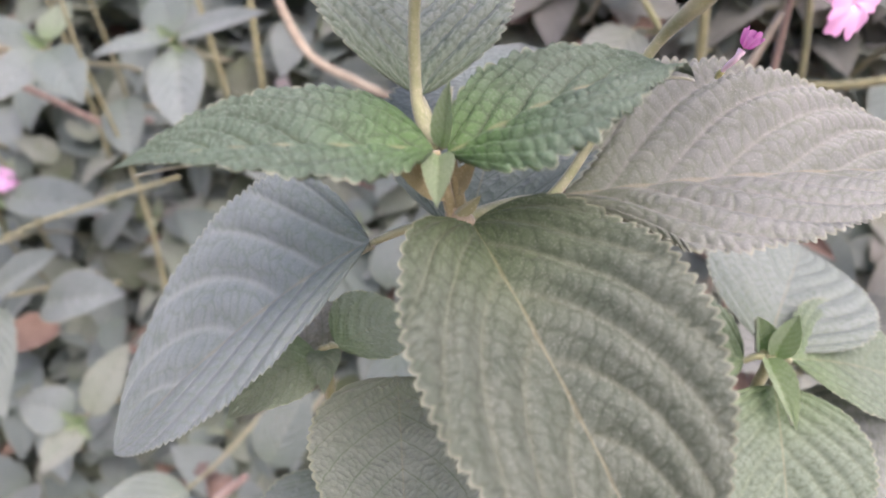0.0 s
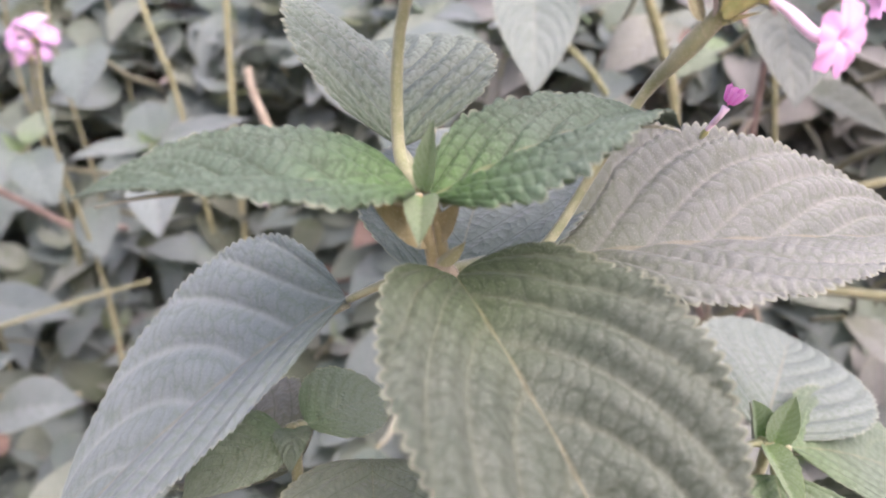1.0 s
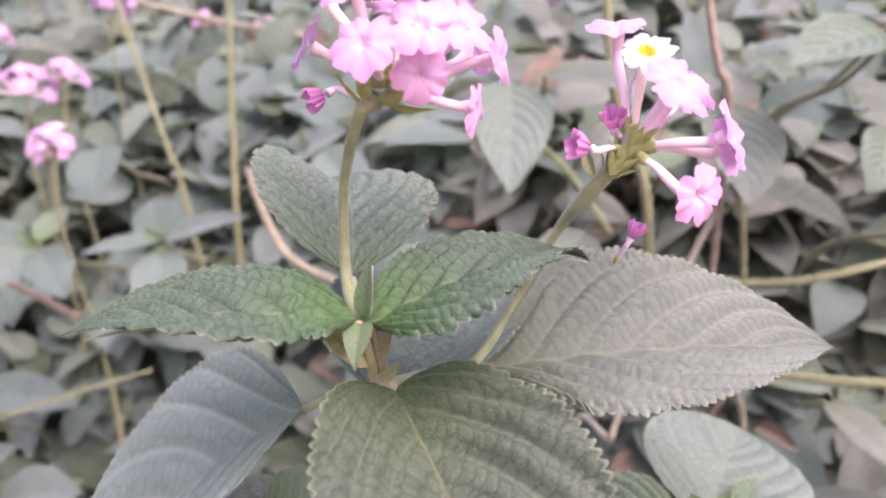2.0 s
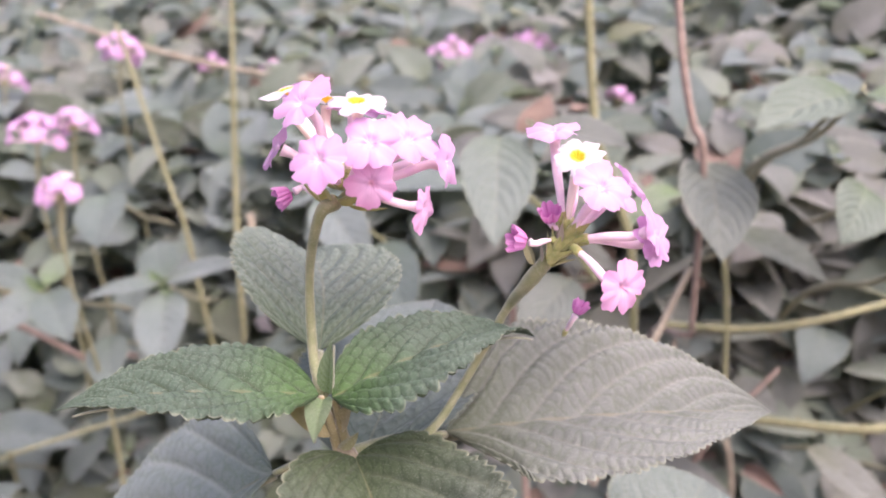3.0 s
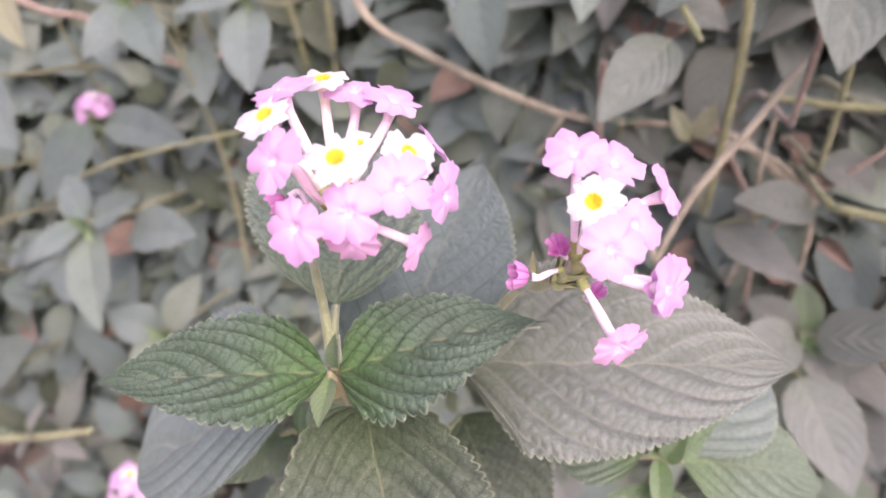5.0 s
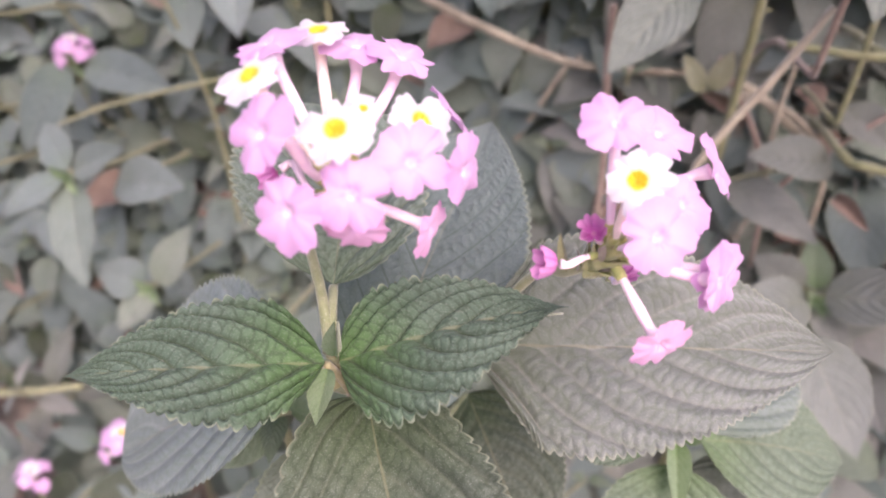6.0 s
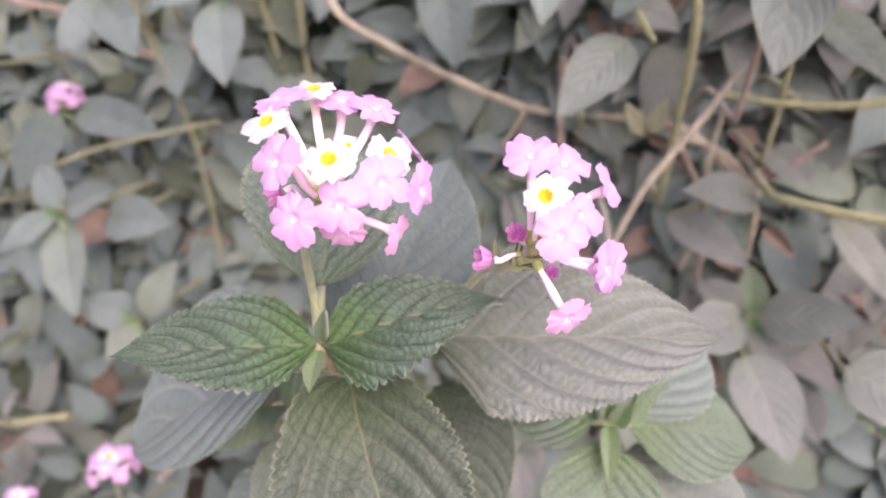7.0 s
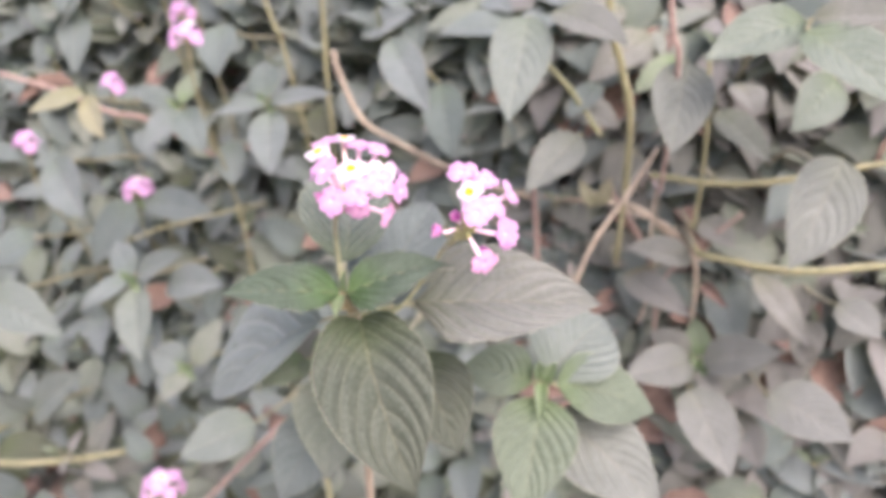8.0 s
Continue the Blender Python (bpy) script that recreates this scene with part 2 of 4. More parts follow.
LEAF_YELLOW = leaf_material("yellowing_leaf", (0.300, 0.300, 0.205, 1), (0.225, 0.228, 0.140, 1), (0.24, 0.25, 0.11, 1), 0.4, 0.0004, 0.72)
LEAF_MAUVE = leaf_material("mauve_grey_leaf", (0.228, 0.232, 0.218, 1), (0.166, 0.170, 0.158, 1), (0.16, 0.17, 0.10, 1), 0.3, 0.0005, 0.66)
# mint green, lightened to offset the shade that falls on the sprout
LEAF_MINT = leaf_material("mint_green_leaf", (0.255, 0.315, 0.240, 1), (0.195, 0.265, 0.180, 1), (0.17, 0.29, 0.12, 1), 0.5, 0.0004, 0.70)
RIB = stem_material("leaf_rib", (0.18, 0.20, 0.13, 1), (0.23, 0.24, 0.17, 1))
STEM_GREEN = stem_material("green_stem", (0.17, 0.185, 0.085, 1), (0.24, 0.245, 0.135, 1))
STEM_WOOD = stem_material("woody_stem", (0.19, 0.158, 0.115, 1), (0.30, 0.262, 0.195, 1), 0.75, 120.0)
STEM_OLIVE = stem_material("olive_stem", (0.125, 0.13, 0.058, 1), (0.19, 0.18, 0.09, 1))
STEM_RED = stem_material("reddish_stem", (0.165, 0.115, 0.09, 1), (0.24, 0.175, 0.14, 1))
WING = stem_material("winged_leaf_base", (0.17, 0.145, 0.065, 1), (0.23, 0.20, 0.10, 1))
NODE_BROWN = stem_material("brown_node", (0.17, 0.138, 0.09, 1), (0.26, 0.215, 0.15, 1))
PINK = petal_material("pink_petal", (0.54, 0.305, 0.52, 1), (0.585, 0.36, 0.555, 1), (0.66, 0.52, 0.63, 1), (0.85, 0.62, 0.74, 1), 0.10)
PINK_DEEP = petal_material("deep_pink_petal", (0.66, 0.34, 0.55, 1), (0.71, 0.43, 0.63, 1), (0.76, 0.50, 0.66, 1), (0.80, 0.45, 0.60, 1), 0.10)
WHITE = petal_material("white_petal", (0.52, 0.49, 0.53, 1), (0.56, 0.54, 0.55, 1), (0.60, 0.55, 0.33, 1), (0.82, 0.46, 0.015, 1), 0.27)
PURPLE = petal_material("withered_petal", (0.60, 0.26, 0.50, 1), (0.40, 0.08, 0.30, 1), (0.5, 0.2, 0.38, 1), (0.45, 0.15, 0.30, 1), 0.12)
TUBE = plain_material("pale_tube", (0.78, 0.58, 0.70, 1), (0.84, 0.68, 0.72, 1), 300.0, 0.55, 0.0001, 0.3, 0.2)
TUBE_CREAM = plain_material("cream_tube", (0.82, 0.68, 0.58, 1), (0.85, 0.74, 0.66, 1), 300.0, 0.55, 0.0001, 0.3, 0.2)
CALYX = plain_material("green_calyx", (0.22, 0.25, 0.07, 1), (0.36, 0.34, 0.13, 1), 600.0, 0.6, 0.0002, 0.3)
SOIL = plain_material("dry_soil", (0.15, 0.115, 0.090, 1), (0.25, 0.20, 0.16, 1), 40.0, 0.9, 0.004)
LITTER = plain_material("dead_leaf", (0.10, 0.068, 0.052, 1), (0.165, 0.115, 0.088, 1), 90.0, 0.8, 0.0008)


# ---------------------------------------------------------------- builders
def unit(v):
    v = np.asarray(v, float)
    return v / np.linalg.norm(v)


def bezier(a, b, c, s):
    s = np.asarray(s, float)[:, None]
    return (1 - s) ** 2 * a + 2 * s * (1 - s) * b + s ** 2 * c


def spline(points, n):
    """A smooth line of n points through the given ones."""
    p = np.asarray(points, float)
    if len(p) == 2:
        s = np.linspace(0, 1, n)[:, None]
        return p[0] * (1 - s) + p[1] * s
    q = np.vstack([2 * p[0] - p[1], p, 2 * p[-1] - p[-2]])
    out = []
    for t in np.linspace(0, len(p) - 1 - 1e-9, n):
        i, f = int(t), t - int(t)
        a, b, c, d = q[i:i + 4]
        out.append(0.5 * (2 * b + (c - a) * f + (2 * a - 5 * b + 4 * c - d) * f * f + (3 * b - a - 3 * c + d) * f ** 3))
    return np.array(out)


def tube_geometry(line, radii, sides=10, wobble=0.0, seed=0):
    """Points and faces of a round, closed tube along a line."""
    rng = np.random.default_rng(seed)
    line = np.asarray(line, float)
    n = len(line)
    radii = np.interp(np.linspace(0, 1, n), np.linspace(0, 1, len(radii)), radii)
    tan = np.gradient(line, axis=0)
    tan /= np.linalg.norm(tan, axis=1)[:, None]
    ref = np.array([0.31, -0.93, 0.2]) if abs(tan[0] @ unit((0.31, -0.93, 0.2))) < 0.9 else np.array([0.9, 0.1, 0.4])
    pts = []
    side = unit(np.cross(tan[0], ref))
    for i in range(n):
        side = unit(side - tan[i] * (side @ tan[i]))
        other = np.cross(tan[i], side)
        for k in range(sides):
            a = 2 * math.pi * k / sides
            r = radii[i] * (1 + wobble * rng.uniform(-1, 1))
            pts.append(line[i] + r * (math.cos(a) * side + math.sin(a) * other))
    faces = [(i * sides + k, i * sides + (k + 1) % sides, (i + 1) * sides + (k + 1) % sides, (i + 1) * sides + k)
             for i in range(n - 1) for k in range(sides)]
    pts += [line[0], line[-1]]
    a, b = len(pts) - 2, len(pts) - 1
    faces += [(a, (k + 1) % sides, k) for k in range(sides)]
    faces += [(b, (n - 1) * sides + k, (n - 1) * sides + (k + 1) % sides) for k in range(sides)]
    return np.array(pts), faces


def cell_edges(x, y, table):
    """How far each point lies from the border of its cell, for cells scattered about a grid."""
    first, second = np.full(x.shape, 9.0), np.full(x.shape, 9.0)
    n = len(table)
    for i in (-1, 0, 1):
        for j in (-1, 0, 1):
            cx, cy = np.floor(x).astype(int) + i, np.floor(y).astype(int) + j
            jit = table[cx % n, cy % n]
            d = np.hypot(x - cx - 0.5 - jit[..., 0], y - cy - 0.5 - jit[..., 1])
            second = np.minimum(second, np.maximum(first, d))
            first = np.minimum(first, d)
    return second - first


def leaf_geometry(base, tip, bow, width, up, fold=(20, 20), curl=0.0, teeth=28, nu=140, nv=16, relief=0.0006, peak=0.36, wave=0.0, seed=0, depth=0.055, asym=(1.0, 1.0), lobe=0.0, taper=1.12, quilt=0.0, net=(2.0, 0.002), veins=VEINS):
    """A toothed ovate blade along a bowed midrib. fold: the degrees by which each half rises from the midrib.
    quilt: the height of the small cushions between the veins; net: how many lie between two side veins, and their length along them."""
    rng = np.random.default_rng(seed)
    base, tip, bow, up = (np.asarray(q, float) for q in (base, tip, bow, up))
    u = np.linspace(0, 1, nu)
    line = bezier(base, (base + tip) / 2 + bow, tip, u)
    tan = np.gradient(line, axis=0)
    tan /= np.linalg.norm(tan, axis=1)[:, None]
    right = np.cross(tan, up)
    right /= np.linalg.norm(right, axis=1)[:, None]
    normal = np.cross(right, tan)
    p, q = peak * 1.5, (1 - peak) * 1.5 * taper
    shape = u ** p * (1 - u) ** q
    shape = shape / shape.max() * width / 2
    v = np.linspace(0, 1, nv + 1)
    ph = rng.uniform(0, 6.28, 4)
    length, half = np.linalg.norm(tip - base), width / 2
    slope = (1 / length, 0.40 / half)
    steep = math.hypot(*slope)
    table = np.random.default_rng(seed + 7).uniform(-0.36, 0.36, (40, 40, 2))
    verts, uvs = [line], [np.stack([u, np.full(nu, 0.5), np.zeros(nu), np.zeros(nu)], 1)]
    for sgn, ang in ((1, fold[0]), (-1, fold[1])):
        c, s = math.cos(radians(ang)), math.sin(radians(ang))
        for w in v[1:]:
            saw = (u * teeth + rng.uniform(-0.02, 0.02, nu)) % 1.0
            tooth = (np.abs(np.sin(math.pi * saw)) ** 0.7 * (0.75 + 0.5 * saw) - 0.65) * depth * max(0.0, (w - 0.72) / 0.28)
            y = shape * (w + tooth) * asym[0 if sgn > 0 else 1]
            along = 0.10 * y * w - lobe * shape * w * np.clip(1 - u / 0.16, 0, 1)
            lean = SLANT * w * (0.8 + 0.2 * w)
            if quilt:
                lean = 0.40 * w * (0.62 + 0.38 * w)
            phase = (u - lean) * veins + (0.12 * math.sin(5 * w + ph[3]) + 0.10 * np.sin(9 * u + ph[2]) if quilt else 0.0) + (0.31 if sgn > 0 and quilt else 0.0)
            d = (phase + 20) % 1.0
            damp = np.sin(math.pi * min(1.0, 0.06 + w * 0.88)) ** 0.5 * np.clip(shape / (width / 2), 0, 1) ** 0.7
            if quilt:
                vein = np.exp(-((d - 0.5) / 0.075) ** 2) * np.clip((1 - w) * 9, 0, 1) * np.clip((1 - u) * 6, 0, 1)
                fine = 0.12 * np.sin(31 * u + 9 * w) + 0.10 * np.sin(47 * u - 23 * w)
                run = (u * length * slope[1] + w * half * slope[0]) / steep
                gap = cell_edges((phase + 20) * net[0] + fine, run / net[1] + fine + (5 if sgn > 0 else 0), table)
                lines = np.exp(-(gap / 0.17) ** 2)
                cushion = np.clip(gap / 0.55, 0, 1) ** 0.6
                groove = 0.55 * np.cos(2 * math.pi * d) - 0.5 * np.exp(-((d - 0.5) / 0.11) ** 2)
                bump = relief * groove * damp + quilt * (cushion - 0.6) * (0.35 + 0.65 * np.clip(shape / (width / 2), 0, 1)) * min(1.0, w * 6)
                second = np.stack([lines, vein], 1)
            else:
                groove = 0.5 * np.cos(2 * math.pi * d) - 0.6 * np.exp(-((d - 0.5) / 0.15) ** 2)
                bump = relief * groove * damp
                second = np.zeros((nu, 2))
            ripple = wave * w * w * np.sin(u * 17 + ph[0 if sgn > 0 else 1]) * width + wave * 0.6 * w ** 3 * np.sin(u * 41 + ph[2]) * width
            lift = y * s - curl * y * y / (width / 2) + bump + ripple
            verts.append(line + tan * along[:, None] + right * (sgn * y * c)[:, None] + normal * lift[:, None])
            uvs.append(np.hstack([np.stack([u, np.full(nu, 0.5 + 0.5 * sgn * w)], 1), second]))
    verts, uvs = np.vstack(verts), np.vstack(uvs)
    faces = []
    for k in range(2):
        rows = [0] + [1 + k * nv + j for j in range(nv)]
        for r0, r1 in zip(rows, rows[1:]):
            for i in range(nu - 1):
                f = (r0 * nu + i, r0 * nu + i + 1, r1 * nu + i + 1, r1 * nu + i)
                faces.append(f[::-1] if k == 0 else f)
    return verts, [f[::-1] for f in faces], uvs if quilt else uvs[:, :2]


def to_mesh(name, chunks, materials):
    """One mesh from chunks of (points, faces, uvs or None, material index)."""
    verts, faces, index, uvs, at = [], [], [], [], 0
    for pts, fs, uv, m in chunks:
        verts.append(np.asarray(pts))
        faces += [tuple(int(i) + at for i in f) for f in fs]
        index += [m] * len(fs)
        wide = np.zeros((len(pts), 4))
        if uv is not None:
            wide[:, :uv.shape[1]] = uv
        uvs.append(wide)
        at += len(pts)
    verts, uvs = np.vstack(verts), np.vstack(uvs)
    me = bpy.data.meshes.new(name)
    me.from_pydata(verts.tolist(), [], faces)
    layer = me.uv_layers.new(name="UVMap")
    loops = np.empty(len(me.loops), int)
    me.loops.foreach_get("vertex_index", loops)
    layer.data.foreach_set("uv", uvs[loops, :2].astype(np.float32).ravel())
    if uvs[:, 2:].any():
        me.uv_layers.new(name="Veins").data.foreach_set("uv", uvs[loops, 2:].astype(np.float32).ravel())
    for m in materials:
        me.materials.append(m)
    me.polygons.foreach_set("material_index", index)
    me.polygons.foreach_set("use_smooth", [True] * len(faces))
    me.update()
    return me


def part(name, mesh, parent, label=""):
    ob = new(name, mesh)
    ob.parent = parent
    return tagged(ob, label) if label else ob


def root(name, at, label, category, group=""):
    ob = new(name)
    ob.empty_display_size = 0.01
    ob.location = at
    return tagged(ob, label, category, group)


def shifted(chunks, at):
    return [(np.asarray(p) - np.asarray(at), f, u, m) for p, f, u, m in chunks]


def add_leaf(parent, at, material, label, base, tip, bow, width, up, petiole=None, petiole_material=STEM_GREEN, petiole_radius=0.0011, name="leaf", **kw):
    chunks = [(*leaf_geometry(base, tip, bow, width, up, **kw), 0)]
    # raised midrib below the blade
    b, t = np.asarray(base, float), np.asarray(tip, float)
    up_n = unit(up)
    ribline = bezier(b, (b + t) / 2 + np.asarray(bow), t, np.linspace(0, 0.90, 24)) - up_n * (0.0019 if kw.get("quilt") else 0.0010)
    chunks.append((*tube_geometry(ribline, [0.0006, 0.0004, 0.0002], 6), None, 2))
    if petiole is not None:
        mid = (np.asarray(petiole) + b) / 2 + np.asarray((0, 0, 0.0008))
        chunks.append((*tube_geometry(spline([petiole, mid, b - up_n * 0.0006], 12), [petiole_radius * 1.2, petiole_radius, petiole_radius * 0.8], 8), None, 1))
    return part(name, to_mesh(name, shifted(chunks, at), [material, petiole_material, RIB]), parent, label)


def corolla_geometry(centre, normal, size, roll, lobes=5, cup=0.15, ruffle=0.06, seed=0):
    """A flat lobed limb with a sunken throat."""
    rng = np.random.default_rng(seed)
    nrm = unit(normal)
    a = unit(np.cross(nrm, (0.3, 0.2, 0.93) if abs(nrm[2]) < 0.9 else (1, 0.1, 0)))
    b = np.cross(nrm, a)
    na, nr = 70, 9
    th = np.linspace(0, 2 * math.pi, na, endpoint=False)
    lob = [rng.uniform(0.84, 1.10) for _ in range(lobes)]
    edge = np.zeros(na)
    for k in range(lobes):
        mid = 2 * math.pi * (k + rng.uniform(-0.10, 0.10)) / lobes
        d = np.angle(np.exp(1j * (th - mid)))
        w = math.pi / lobes * rng.uniform(0.92, 1.08)
        g = np.clip(1 - (np.abs(d) / (w * 1.02)) ** 3.4, 0, 1) ** 0.55
        notch = 1 - rng.choice([0.0, 0.05, 0.16], p=[0.4, 0.35, 0.25]) * np.exp(-((d - rng.uniform(-0.1, 0.1)) / 0.13) ** 2)
        edge = np.maximum(edge, lob[k] * (0.58 + 0.42 * g) * notch)
    edge = np.maximum(edge, 0.56) * (1 + 0.035 * np.sin(th * 13 + seed) + 0.025 * np.sin(th * 23 + 2 * seed))
    pts, uv = [], []
    ph = rng.uniform(0, 6.28, 3)
    for j in range(nr):
        s = 0.10 + 0.90 * j / (nr - 1)
        r = size * 0.5 * edge * s
        z = size * (cup * (s - 0.5) ** 2 * -0.6 + ruffle * s * s * (np.sin(th * lobes + ph[0]) + 0.6 * np.sin(th * 9 + ph[1])) - cup * 0.55 * s ** 3 - 0.10 * max(0.0, 0.3 - s) / 0.3)
        for i in range(na):
            q = th[i] + roll
            pts.append(np.asarray(centre) + a * (r[i] * math.cos(q)) + b * (r[i] * math.sin(q)) + nrm * z[i])
            uv.append((s * edge[i], th[i] / (2 * math.pi)))
    faces = [(j * na + i, j * na + (i + 1) % na, (j + 1) * na + (i + 1) % na, (j + 1) * na + i) for j in range(nr - 1) for i in range(na)]
    pts.append(np.asarray(centre) - nrm * size * 0.12)
    uv.append((0.0, 0.0))
    faces += [(len(pts) - 1, (i + 1) % na, i) for i in range(na)]
    return np.array(pts), faces, np.array(uv)


def add_floret(parent, at, origin, face, normal, size, look_of, seed, label="", bend=0.0):
    """A slender curved tube that opens into a lobed limb."""
    limb = {"pink": PINK, "deep": PINK_DEEP, "white": WHITE, "purple": PURPLE}[look_of]
    tube = TUBE_CREAM if look_of == "white" else TUBE
    origin, face = np.asarray(origin, float), np.asarray(face, float)
    nrm = unit(normal)
    end = face - nrm * size * 0.15
    reach = np.linalg.norm(end - origin)
    line = spline([origin, origin + (end - origin) * 0.35 + nrm * 0.03 * reach + np.array((0, 0, bend * reach)), end - nrm * reach * 0.22, end], 18)
    r = 0.00062 * (size / 0.008) ** 0.5
    chunks = [(*tube_geometry(line, [r * 0.85, r * 0.9, r * 1.25, r * 1.15, r * 1.7], 10), None, 1)]
    p, f, uv = corolla_geometry(face, nrm, size, seed * 1.7, 4 if seed % 3 else 5, -0.9 if look_of == "purple" else 0.07, 0.07 if look_of == "purple" else 0.030, seed)
    chunks.append((p, f, uv, 0))
    calyx = spline([origin - unit(line[3] - line[0]) * 0.0006, line[1], line[3]], 6)
    chunks.append((*tube_geometry(calyx, [r * 0.8, r * 1.5, r * 1.15], 8), None, 2))
    return part("floret", to_mesh("floret", shifted(chunks, at), [limb, tube, CALYX]), parent, label)


def add_bract(parent, at, base, tip, width, up, material=None, label="", fold=(25, 25), bow=(0, 0, 0)):
    chunks = [(*leaf_geometry(base, tip, bow, width, up, fold=fold, teeth=3, nu=20, nv=4, relief=0.0, depth=0.0), 0)]
    return part("bract", to_mesh("bract", shifted(chunks, at), [material or CALYX]), parent, label)


def add_stem(parent, at, points, radii, material, label="", sides=12, n=40, thorns=0, seed=0, wobble=0.04, name="stem"):
    line = spline(points, n)
    chunks = [(*tube_geometry(line, radii, sides, wobble, seed), None, 0)]
    rng = np.random.default_rng(seed)
    for k in range(thorns):
        i = int(rng.integers(1, n - 2))
        out = unit(np.cross(line[i + 1] - line[i], rng.normal(size=3)))
        r = float(np.interp(i / (n - 1), np.linspace(0, 1, len(radii)), radii))
        chunks.append((*tube_geometry([line[i], line[i] + out * r * 2.4 - unit(line[i + 1] - line[i]) * r * 0.5], [r * 0.45, r * 0.05], 5), None, 0))
    return part(name, to_mesh(name, shifted(chunks, at), [material]), parent, label)


# ---------------------------------------------------------------- ground
def ground_sheet():
    rng = np.random.default_rng(4)
    xs = np.concatenate([np.linspace(-400, -3, 6), np.linspace(-2, 2.2, 85), np.linspace(3, 400, 6)])
    ys = np.concatenate([np.linspace(-400, -2, 6), np.linspace(-1, 3, 81), np.linspace(4, 400, 6)])
    pts = [(x, y, (0.018 * noise.noise((x * 6, y * 6, 0.3)) + 0.006 * noise.noise((x * 25, y * 25, 1.3))) if abs(x) < 2.3 and -1.1 < y < 3.1 else 0.0)
           for y in ys for x in xs]
    n = len(xs)
    faces = [(j * n + i, j * n + i + 1, (j + 1) * n + i + 1, (j + 1) * n + i) for j in range(len(ys) - 1) for i in range(n - 1)]
    ob = new("ground", to_mesh("ground", [(np.array(pts), faces, None, 0)], [SOIL]))
    return tagged(ob, "dry brown soil under the shrubs", "ground", kind="structure")


ground_sheet()

# ---------------------------------------------------------------- the flowering plant
PLANT_AT = np.array((0.046, 0.160, 0.0))
plant = root("lantana_plant", PLANT_AT, "flowering lantana with two pink flower heads and rough green leaves", "plant")
UP = np.array((0.0, 0.0, 1.0))
NODE_TOP = np.array((0.0425, 0.1540, 0.5150))
NODE_LOW = np.array((0.0465, 0.1560, 0.5030))

add_stem(plant, PLANT_AT, [(0.046, 0.160, 0.0), (0.052, 0.172, 0.25), (0.049, 0.163, 0.43), NODE_LOW - (0, 0, 0.004), NODE_LOW + (0, 0, 0.0012)],
         [0.0030, 0.0024, 0.0017, 0.0017, 0.0021], NODE_BROWN, "yellow-brown hairy stem")
add_stem(plant, PLANT_AT, [NODE_LOW, (NODE_LOW + NODE_TOP) / 2 + (0.0004, 0.001, 0), NODE_TOP], [0.0015, 0.0010, 0.0010], STEM_OLIVE, n=14)
add_stem(plant, PLANT_AT, [NODE_TOP, (0.0395, 0.1605, 0.5215), (0.0395, 0.1568, 0.5370), (0.0430, 0.1475, 0.5485), (0.0455, 0.1490, 0.5515)],
         [0.0011, 0.0010, 0.00085, 0.0010, 0.0016], STEM_GREEN, "thin yellow-green flower stalk", name="flower_stalk")
add_stem(plant, PLANT_AT, [NODE_LOW + (0.002, 0.002, -0.002), (0.0570, 0.1620, 0.5020), (0.0638, 0.1660, 0.5063), (0.0711, 0.1710, 0.5173), (0.0771, 0.1680, 0.5298), (0.0812, 0.1610, 0.5371), (0.0868, 0.1560, 0.5455)],
         [0.0011, 0.0010, 0.0009, 0.00085, 0.0009, 0.0015, 0.0012], STEM_GREEN, "thin yellow-green flower stalk", name="flower_stalk")

add_leaf(plant, PLANT_AT, BLADE_YOUNG, "fresh green crinkled leaf with toothed edge", (0.0427, 0.1508, 0.5161), (0.0000, 0.1385, 0.5152), (-0.0088, -0.0067, 0.0054), 0.0267, (-0.4476, -0.1982, 0.8720),
         NODE_LOW + (-0.0008, -0.0008, 0.001), WING, 0.0009, fold=(40, 11), curl=0.24, peak=0.29, taper=1.66, asym=(1.09, 0.95), lobe=-0.30, teeth=26, nu=260, nv=52, relief=0.0013, quilt=0.00042, net=(1.7, 0.0016), depth=0.10, seed=1)
add_leaf(plant, PLANT_AT, BLADE_YOUNG, "fresh green crinkled leaf with toothed edge", (0.0448, 0.1525, 0.5152), (0.0832, 0.1654, 0.5248), (0.0077, -0.0038, 0.0118), 0.0282, (-0.7898, -0.0548, 0.6109),
         NODE_LOW + (0.0008, -0.0006, 0.001), WING, 0.0009, fold=(-6, 51), curl=0.17, peak=0.26, taper=1.38, asym=(1.06, 0.82), lobe=-0.21, teeth=26, nu=260, nv=52, relief=0.0013, quilt=0.00042, net=(1.7, 0.0016), depth=0.10, seed=2)
add_leaf(plant, PLANT_AT, BLADE_PALE, "large dusty green leaf with toothed edge", (0.0655, 0.1749, 0.5013), (0.1393, 0.1867, 0.5046), (0.0032, -0.0043, 0.0052), 0.0510, (0.1360, -0.2587, 0.9563),
         NODE_LOW, STEM_GREEN, fold=(18, 50), curl=0.15, peak=0.25, taper=0.96, asym=(1.02, 1.01), lobe=-0.40, teeth=44, nu=300, nv=60, relief=0.0012, quilt=0.00034, net=(1.5, 0.0022), veins=7.0, depth=0.055, seed=3)
